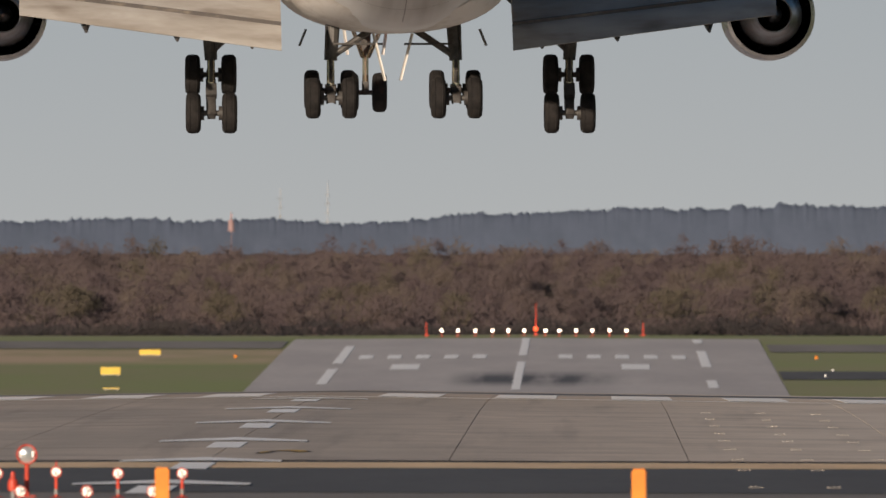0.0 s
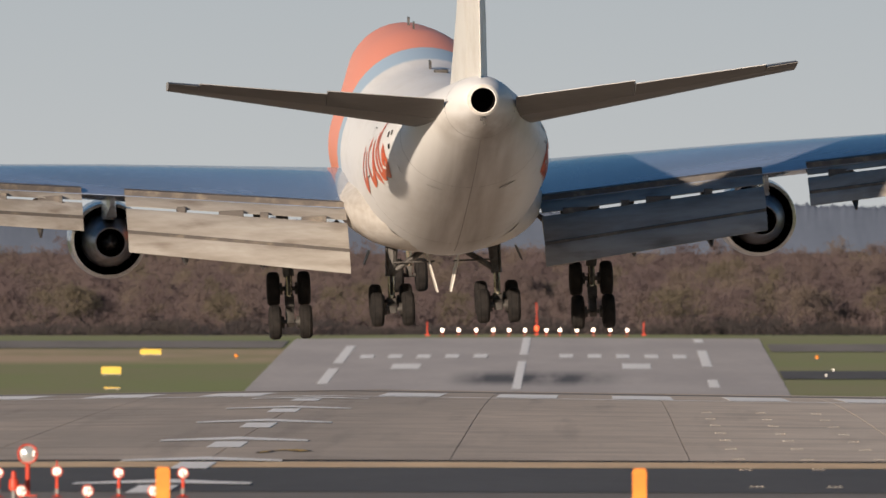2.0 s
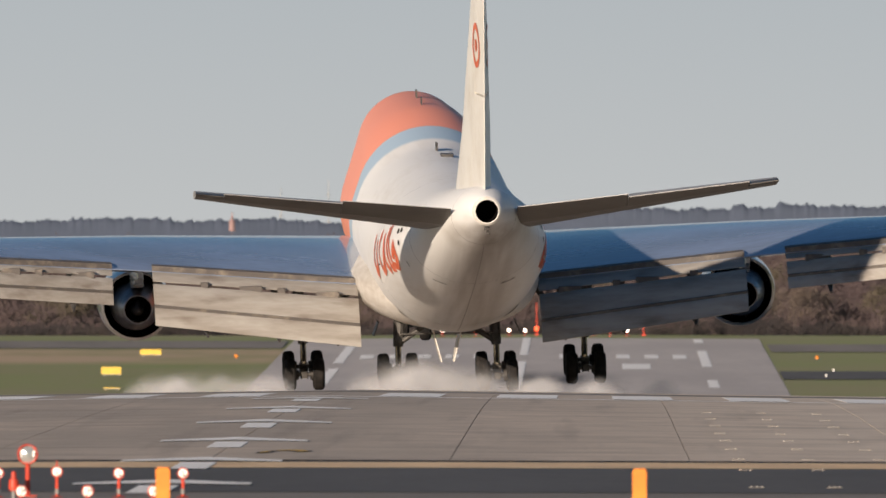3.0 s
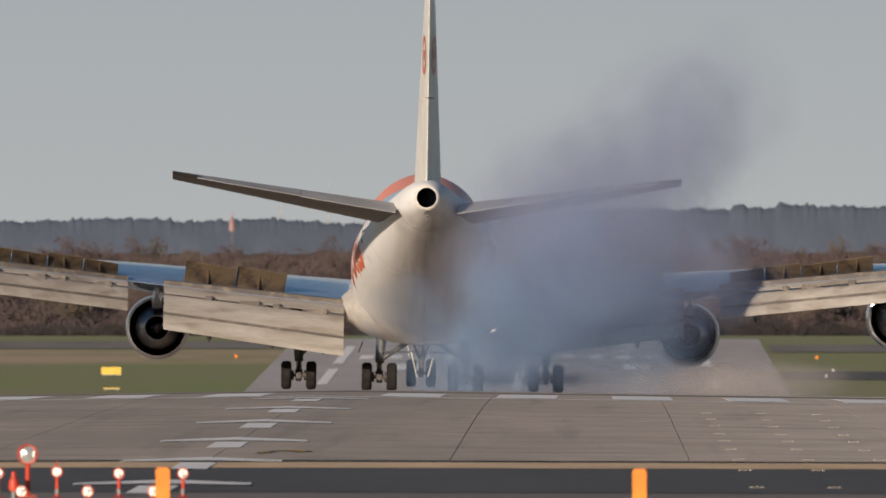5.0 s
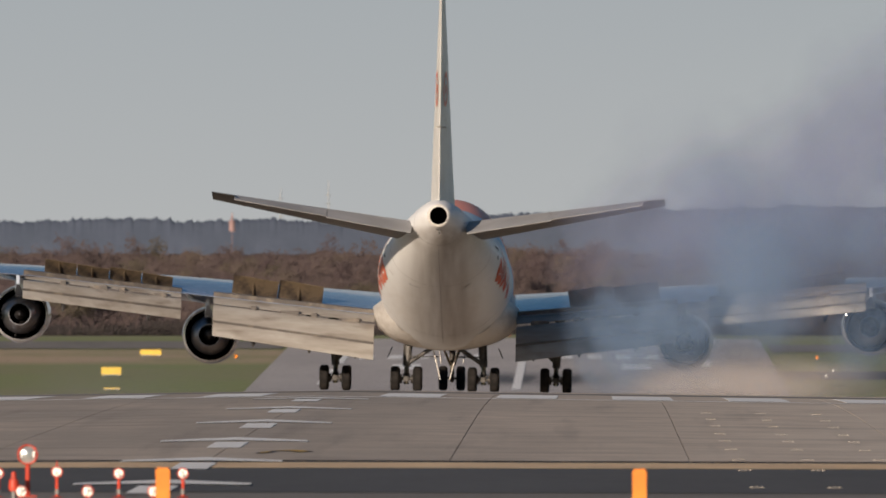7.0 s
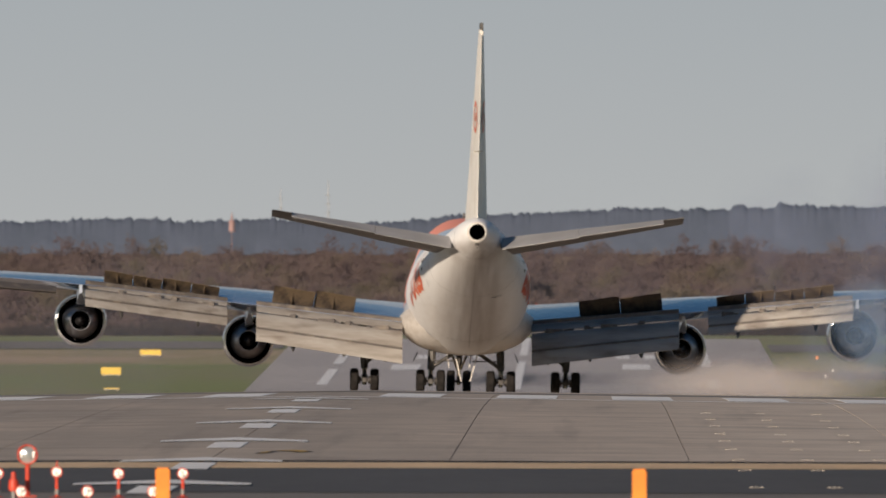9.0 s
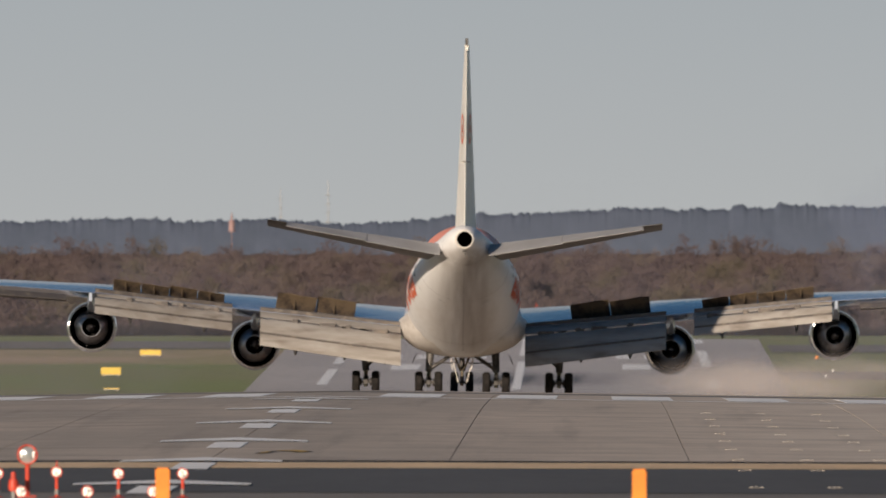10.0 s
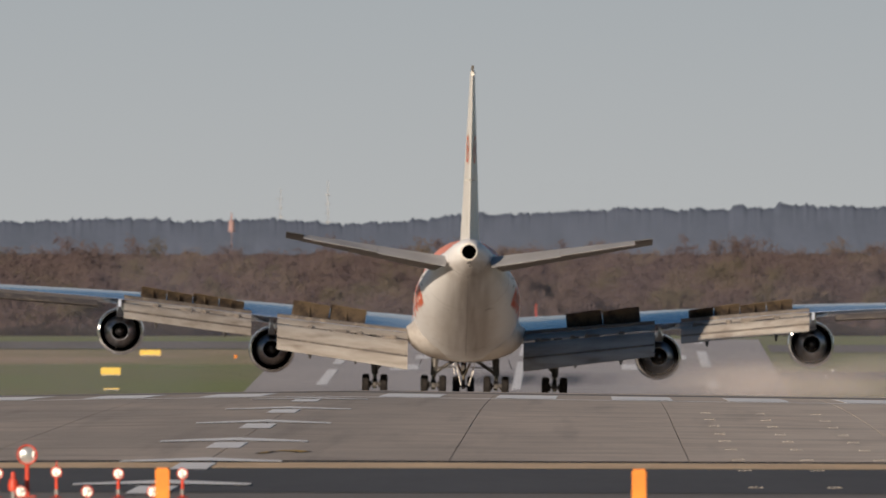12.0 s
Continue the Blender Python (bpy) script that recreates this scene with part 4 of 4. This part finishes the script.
# ---- woods and distance ----
def tree_into(m, x, y, z, h, rng):
    """A bare winter tree: tapered trunk, limbs, and a rounded crown of fine twigs with gaps."""
    m.tube((x, y, z - 0.3), (x + rng.uniform(-0.3, 0.3), y, z + h * 0.75), 0.2, 0.04, n=5)
    tone, rx, rz = rng.choice((1, 1, 2, 3, 4, 4)), rng.uniform(2.4, 4.4), h * rng.uniform(0.30, 0.42)
    mid = Vector((x, y, z + h - rz))
    for k in range(7):
        a, u = rng.uniform(0, 6.28), rng.uniform(0.2, 0.6)
        p = Vector((x, y, z + h * u))
        m.tube(p, p + Vector((math.cos(a) * rx * 0.6, math.sin(a) * rx * 0.6, h * rng.uniform(0.12, 0.28))), 0.06, 0.02, n=3)
    for k in range(54):      # clumps over the crown, each a spray of twigs
        a, b, u = rng.uniform(0, 6.28), rng.uniform(-1.2, 1.5), rng.uniform(0.55, 1.0)
        q = mid + Vector((rx * u * math.cos(a) * math.cos(b), rx * u * math.sin(a) * math.cos(b), rz * u * math.sin(b)))
        for j in range(20):
            c = q + Vector((rng.gauss(0, 0.42), rng.gauss(0, 0.4), rng.gauss(0, 0.36)))
            d = Vector((rng.gauss(0, 0.5), rng.gauss(0, 0.14), rng.gauss(0.2, 0.5))).normalized() * rng.uniform(0.14, 0.34)
            e = Vector((rng.gauss(0, 1), rng.gauss(0, 0.25), rng.gauss(0, 0.6))).normalized() * rng.uniform(0.05, 0.12)
            m.face([c - d - e * 0.4, c - d * 0.2 + e, c + d, c - e], tone)


def canopy(m, xs, y, z0, height, lump, steps, crest=lambda x: 0.0):
    """A steep wooded front with soft rounded lumps and a back that falls away."""
    rings = []
    for k in range(steps + 1):
        u = k / steps
        ring = []
        for x in xs:
            z = z0 + height(x) * u + crest(x) * u ** 14
            d = noise.noise(Vector((x * 0.32, z * 0.45, y))) + 0.5 * noise.noise(Vector((x * 0.8, z * 1.0, y + 9)))
            ring.append((x, y + 9 * u * u - lump * d * min(1.0, 4 * (1 - u)), z))
        rings.append(ring)
    rings.append([(p[0], p[1] + 30, p[2] - 4) for p in rings[-1]])
    m.loft(rings, caps=False, closed=False)


def raw(m, name, mats, smooth=False):
    me = bpy.data.meshes.new(name)
    me.from_pydata(m.v, [], m.f)
    for a in mats:
        me.materials.append(a)
    me.polygons.foreach_set("material_index", m.m)
    me.polygons.foreach_set("use_smooth", [smooth] * len(me.polygons))
    return new(name, me)


def build_woods():
    rng = random.Random(5)
    for y, n, hh in ((3630, 44, 6.6), (3680, 46, 8.4), (3735, 48, 10.2), (3795, 50, 11.8), (3860, 54, 13.4)):
        m = Mesh()
        for k in range(n):
            x = -112 + 156 * (k + rng.uniform(0, 1)) / n
            yy = y + rng.uniform(-22, 22)
            tree_into(m, x * yy / 3600, yy, land(x, yy), hh * rng.uniform(0.86, 1.08), rng)
        tagged(raw(m, "bare_woods", [bark, twig, twig_tan, twig_olive, twig_plum]), "belt of bare brown winter trees beyond the airfield", "trees", "woods", "stuff")
    # dark shrubs along the foot of the belt, and brown growth between the trees
    m = Mesh()
    for k in range(8400):
        x, y = rng.uniform(-120, 54), rng.uniform(3600, 3890)
        low = k % 3 == 0
        y = 3600 + (y - 3600) * 0.12 if low else y
        z = land(x, y) + (rng.random() * 2.1 * (0.55 + 0.45 * math.sin(x * 0.35 + math.sin(x * 0.13) * 3)) if low else rng.random() * (4.0 + (y - 3600) * 0.028))
        for j in range(22):
            c = Vector((x + rng.gauss(0, 0.8), y + rng.gauss(0, 1), z + rng.gauss(0, 0.45)))
            m.face([c + Vector((rng.gauss(0, 0.14), rng.gauss(0, 0.03), rng.gauss(0, 0.13))) for q in range(4)], 0 if low else 1)
    tagged(raw(m, "undergrowth", [shrub, twig_plum]), "tangled dark and brown undergrowth among bare trees", "bushes", "woods", "stuff")
    # brown backing sheets added between the rows of trees, so gaps stay pale
    for y, hh in ((3655, 5.6), (3708, 7.2), (3765, 8.9), (3828, 10.4), (3895, 12.0)):
        m = Mesh()
        canopy(m, [-130 + 0.9 * k for k in range(212)], y, land(-40, y) - 0.3, lambda x: hh + 0.7 * noise.noise(Vector((x * 0.16, y, 2))) + 0.5 * noise.noise(Vector((x * 0.5, y, 7))), 0.9, 14)
        tagged(raw(m, "gap_backing", [twig], True), "brown backing sheet added behind a row of bare trees", "trees", "woods", "stuff")

    # rising land with distant woods
    def ridge(x):
        base = np.interp(x, (-110, -60, -45, -28, -15, 0, 30, 60), (9.8, 10.0, 9.3, 10.0, 11.0, 11.6, 12.0, 12.4))
        return float(base) + 7.9

    def crest(x):
        tall = 0.5 * max(0.0, math.sin(x * 0.8)) if 17 < x < 40 else 0.0
        return tall + 0.25 * math.sin(x * 0.21) + sum(h * noise.noise(Vector((x * f, 0, f))) for f, h in ((0.45, 0.4), (0.9, 0.4), (2.1, 0.4), (3.7, 0.3)))
    m = Mesh()
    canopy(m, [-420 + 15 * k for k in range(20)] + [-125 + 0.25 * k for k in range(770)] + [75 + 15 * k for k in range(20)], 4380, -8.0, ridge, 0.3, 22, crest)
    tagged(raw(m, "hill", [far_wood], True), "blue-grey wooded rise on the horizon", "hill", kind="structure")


def build_towers():
    ob = thing("lattice_tower", "red and white tower above the distant woods", "tower", at=pose(-61.4, 4356, 0))
    for z0, z1, r0, r1 in ((-8.0, 7.7, 0.05, 0.05), (7.7, 9.6, 0.55, 0.5), (9.6, 11.0, 0.22, 0.1)):
        part("tower_section", Mesh().tube((0, 0, z0), (0, 0, z1), r0, r1, n=8), hazy_tower_red, ob)
    for x, h in ((-47, 17.0), (-55.5, 15.5)):
        ob = thing("radio_mast", "very thin pale radio mast in the haze", "mast", "radio masts", at=pose(x, 4560, 2))
        part("pole", Mesh().tube((0, 0, 0), (0, 0, h - 2), 0.09, 0.05, n=6), tower_pale, ob)
        for k in range(4):
            part("crossbar", Mesh().tube((-0.5, 0, h * 0.45 + k * 1.6), (0.5, 0, h * 0.45 + k * 1.6), 0.06, n=5), steel, ob)


build_woods()
build_towers()


# ---- tyre smoke: thin drifting puffs ----
def smoke_material(name, density, colour):
    """Pale scattering veil, thinner towards each puff's rim."""
    m = bpy.data.materials.new(name)
    m.use_nodes = True
    n, l = m.node_tree.nodes, m.node_tree.links
    n.remove(n["Principled BSDF"])
    out = n["Material Output"]
    tr, di, tl, mx, ad = n.new("ShaderNodeBsdfTransparent"), n.new("ShaderNodeBsdfDiffuse"), n.new("ShaderNodeBsdfTranslucent"), n.new("ShaderNodeMixShader"), n.new("ShaderNodeMixShader")
    di.inputs[0].default_value = tl.inputs[0].default_value = (*colour, 1)
    ad.inputs[0].default_value = 0.5
    l.new(di.outputs[0], ad.inputs[1]), l.new(tl.outputs[0], ad.inputs[2])
    tc, sp = n.new("ShaderNodeTexCoord"), n.new("ShaderNodeSeparateXYZ")
    l.new(tc.outputs["Normal"], sp.inputs[0])
    pw = n.new("ShaderNodeMath")
    pw.operation = "POWER"
    sq = times(m, sp.outputs[1], sp.outputs[1])
    l.new(sq, pw.inputs[0])
    pw.inputs[1].default_value = 1.9
    al = times(m, times(m, pw.outputs[0], blotches(m, 0.35, 0.25, 0.7)), density)
    l.new(al, mx.inputs[0]), l.new(tr.outputs[0], mx.inputs[1]), l.new(ad.outputs[0], mx.inputs[2])
    l.new(mx.outputs[0], out.inputs[0])
    return m


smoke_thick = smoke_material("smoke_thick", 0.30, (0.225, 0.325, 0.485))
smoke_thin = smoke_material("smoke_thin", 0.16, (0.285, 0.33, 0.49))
smoke_dust = smoke_material("dust_haze", 0.13, (0.60, 0.55, 0.53))
smoke_white = smoke_material("smoke_white", 0.3, (0.70, 0.71, 0.75))
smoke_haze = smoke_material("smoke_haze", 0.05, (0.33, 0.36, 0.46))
puff_meshes = {}


def puff(mat, r, seed):
    key = (mat.name, seed % 4)
    if key not in puff_meshes:
        bm = bmesh.new()
        bmesh.ops.create_icosphere(bm, subdivisions=4, radius=1.0)
        for v in bm.verts:
            d = v.co.normalized()
            v.co = d * (1 + 0.16 * noise.noise(d * 1.7 + Vector((seed * 3.1, 0, 0))))
        me = bpy.data.meshes.new("smoke_puff")
        bm.to_mesh(me)
        bm.free()
        me.materials.append(mat)
        me.polygons.foreach_set("use_smooth", [True] * len(me.polygons))
        puff_meshes[key] = me
    ob = new("smoke_puff", puff_meshes[key])
    ob.scale = (r, r * 0.8, r)
    return tagged(ob, "drifting blue-grey puff of tyre smoke", "smoke", "tyre smoke")


def build_smoke():
    """Puffs with the time of rising, source, place at five seconds, and drift."""
    rng = random.Random(11)
    out = []
    for k in range(98):
        if k < 34:        # dense low bank
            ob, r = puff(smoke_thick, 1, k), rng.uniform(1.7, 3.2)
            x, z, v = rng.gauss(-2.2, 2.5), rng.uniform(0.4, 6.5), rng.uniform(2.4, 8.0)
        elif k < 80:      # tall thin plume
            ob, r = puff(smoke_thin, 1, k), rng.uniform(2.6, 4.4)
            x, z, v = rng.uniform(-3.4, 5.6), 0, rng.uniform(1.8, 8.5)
            z = rng.uniform(4.0, 8.0 + max(0, x + 3.0) * 0.55)
        else:             # low haze that stays on the ground
            ob, r = puff(smoke_dust, 1, k), rng.uniform(1.4, 2.4)
            x, z, v = rng.uniform(2.5, 9), rng.uniform(-0.5, 0.7), rng.uniform(0.0, 0.4)
        ob.scale = (r, r * 0.8, r) if k < 80 else (r * 2.0, r * 1.5, r * 0.7)
        d = rng.uniform(1015, 1075)
        src = rng.choice((-11.0, -7.6, -7.4, -4.2, -0.4, -0.4))
        out.append((ob, r, src, d, 2.95 + 1.3 * (k % 34) / 34, x, z, v))
    return out


smoke = build_smoke()


def build_first_puffs():
    """Small puffs thrown up where each group of wheels first touches."""
    rng = random.Random(3)
    out = []
    spots = [(rng.uniform(-17.5, -11.5), rng.uniform(0.1, 0.8), rng.uniform(0.7, 1.2)) for k in range(14)]
    spots += [(rng.gauss(-6.2, 1.0), rng.uniform(0.2, 2.6), rng.uniform(0.9, 1.7)) for k in range(24)]
    spots += [(rng.uniform(-4.5, 3.0), rng.uniform(0.0, 0.5), rng.uniform(0.6, 1.0)) for k in range(14)]
    for x, z, r in spots:
        ob = puff(smoke_white, 1, rng.randrange(9))
        ob.scale = (r * 1.4, r, r)
        out.append((ob, r, x, rng.uniform(984, 1002), z))
    return out


first_puffs = build_first_puffs()


def build_late_haze():
    """Broad thin veils blown up behind the airliner once it brakes."""
    rng = random.Random(8)
    out = []
    for k in range(16):
        ob, r = puff(smoke_haze, 1, k), rng.uniform(6.5, 10)
        ob.scale = (r * 1.7, r, r)
        out.append((ob, r, -62 + 100 * (k + rng.random()) / 16, rng.uniform(1760, 1900), rng.uniform(-1.0, 6.0)))
    return out


late_haze = build_late_haze()


def place_jet(t, x, d, z, yaw, pitch, roll):
    return (t, pose(x, d, z, 0, 0, yaw) @ pose(0, 0, 0, pitch) @ pose(0, 0, 0, 0, roll))


FLIGHT = [(0.0, -6.13, 785.4, 9.07, 2.29, 0.57, -0.04), (0.5, -5.89, 821.5, 7.54, 3.31, 1.26, -0.58), (1.0, -5.62, 857.7, 5.71, 3.36, 1.49, -1.29),
          (1.5, -5.48, 893.2, 4.20, 3.04, 1.84, -2.09), (2.0, -5.41, 928.7, 2.37, 3.11, 2.19, -1.98), (2.5, -5.56, 964.1, 1.01, 3.24, 2.68, -1.65),
          (3.0, -5.70, 999.9, -0.42, 3.17, 3.79, -1.40), (3.2, -5.82, 1014.2, -0.75, 3.05, 3.9, -1.0), (3.9, -6.45, 1063.6, -1.36, 2.3, 2.4, 0.1),
          (4.5, -7.05, 1105.5, -1.66, 1.3, 0.7, 0.7),
          (5.0, -7.55, 1140.1, -1.86, 0.50, 0.17, 0.82), (5.5, -7.85, 1174.6, -2.04, -0.36, 0.20, 0.83), (6.0, -7.95, 1208.9, -2.22, -1.04, -0.49, 1.06),
          (6.5, -7.80, 1243.1, -2.43, -1.07, -0.57, 0.89), (7.0, -7.29, 1276.4, -2.64, -0.42, -0.13, 0.87), (8.0, -6.95, 1340.5, -3.04, 0.7, -0.2, 1.0),
          (9.0, -6.91, 1400.7, -3.40, 1.09, -0.22, 1.13), (9.5, -7.15, 1430.1, -3.58, 0.68, -0.28, 0.91), (10.0, -7.34, 1458.4, -3.75, 0.35, -0.21, 0.63),
          (10.5, -7.47, 1486.1, -3.92, 0.19, -0.24, 0.31), (11.0, -7.58, 1513.5, -4.11, 0.23, -0.22, 0.53), (11.5, -7.67, 1540.7, -4.30, 0.29, -0.35, 0.91),
          (12.0, -7.74, 1567.6, -4.50, 0.46, -0.29, 1.10)]


def motions():
    walk(jet, [place_jet(*row) for row in FLIGHT])
    for tr, x, y, wing in trucks:
        tilt, drop = (53 if wing else 9), 0.42
        walk(tr, [(0, pose(x, y, 0.62 - drop, tilt)), (2.8, pose(x, y, 0.62 - drop, tilt)), (3.05, pose(x, y, 0.62 - drop, 0 if wing else tilt)),
                  (3.3, pose(x, y, 0.62 - drop * 0.7)), (4.0, pose(x, y, 0.62)), (12, pose(x, y, 0.62))])
    ob, ny = nose_gear
    walk(ob, [(0, pose(0, ny, 0.15)), (4.2, pose(0, ny, 0.15)), (4.8, pose(0, ny, 0.6)), (12, pose(0, ny, 0.6))])
    for sp, hinge, axis, up in spoilers:
        rows = [(0, 0), (3.25, 0), (4.3, -up), (12, -up)]
        walk(sp, [(t, Matrix.Translation(hinge) @ Matrix.Rotation(radians(a), 4, axis)) for t, a in rows])
    for k, (el, hinge, axis) in enumerate(elevators):
        more = 0 if k % 2 else 1
        rows = [(0, -4 - 3 * more), (2.2, -6 - 4 * more), (3.2, -6 - 4 * more), (4.6, 5), (6, 11 + 2 * more), (12, 13 + 2 * more)]
        walk(el, [(t, Matrix.Translation(hinge) @ Matrix.Rotation(radians(a), 4, axis)) for t, a in rows])
    for ob, r, x, d, z in first_puffs:
        g = land(x, d)
        rows = [(0, pose(x, d, g - 1.3 * r)), (2.75, pose(x, d, g - 1.3 * r)), (3.0, pose(x, d, g - 0.1 * r)), (3.2, pose(x, d, g + z)), (3.5, pose(x + 0.5, d, g + z * 1.5)),
                (4.4, pose(x + 2.0, d + 4, g + z * 0.6)), (5.2, pose(x + 4, d + 6, g - 1.5 * r)), (12, pose(x + 5, d + 6, g - 1.6 * r))]
        walk(ob, rows)
    for ob, r, x, d, z in late_haze:
        g = land(x, d)
        walk(ob, [(0, pose(x - 3, d, g - 1.3 * r)), (5.6, pose(x - 3, d, g - 1.3 * r)), (8.4, pose(x, d, g + z)), (12, pose(x + 3, d, g + z + 1.0))])
    for ob, r, src, d, t0, x, z, v in smoke:
        g = land(src, d)
        low, mid = g - r * 1.25, g + z
        t1 = max(5.0, t0 + 1.2)
        half = (t0 + t1) / 2
        rows = [(0, pose(src, d, low)), (t0, pose(src, d, low)), (half, pose(src + (x - src) * 0.45, d, low + (mid - low) * 0.6)), (t1, pose(x, d, mid)),
                (7.2, pose(x + v * (7.2 - t1), d, mid + 0.3 * v)), (8.8, pose(x + v * (8.8 - t1) * 1.4, d, mid + 0.4 * v)), (12, pose(x + v * (12 - t1) * 1.8, d, mid + 0.5 * v))]
        walk(ob, rows)


motions()
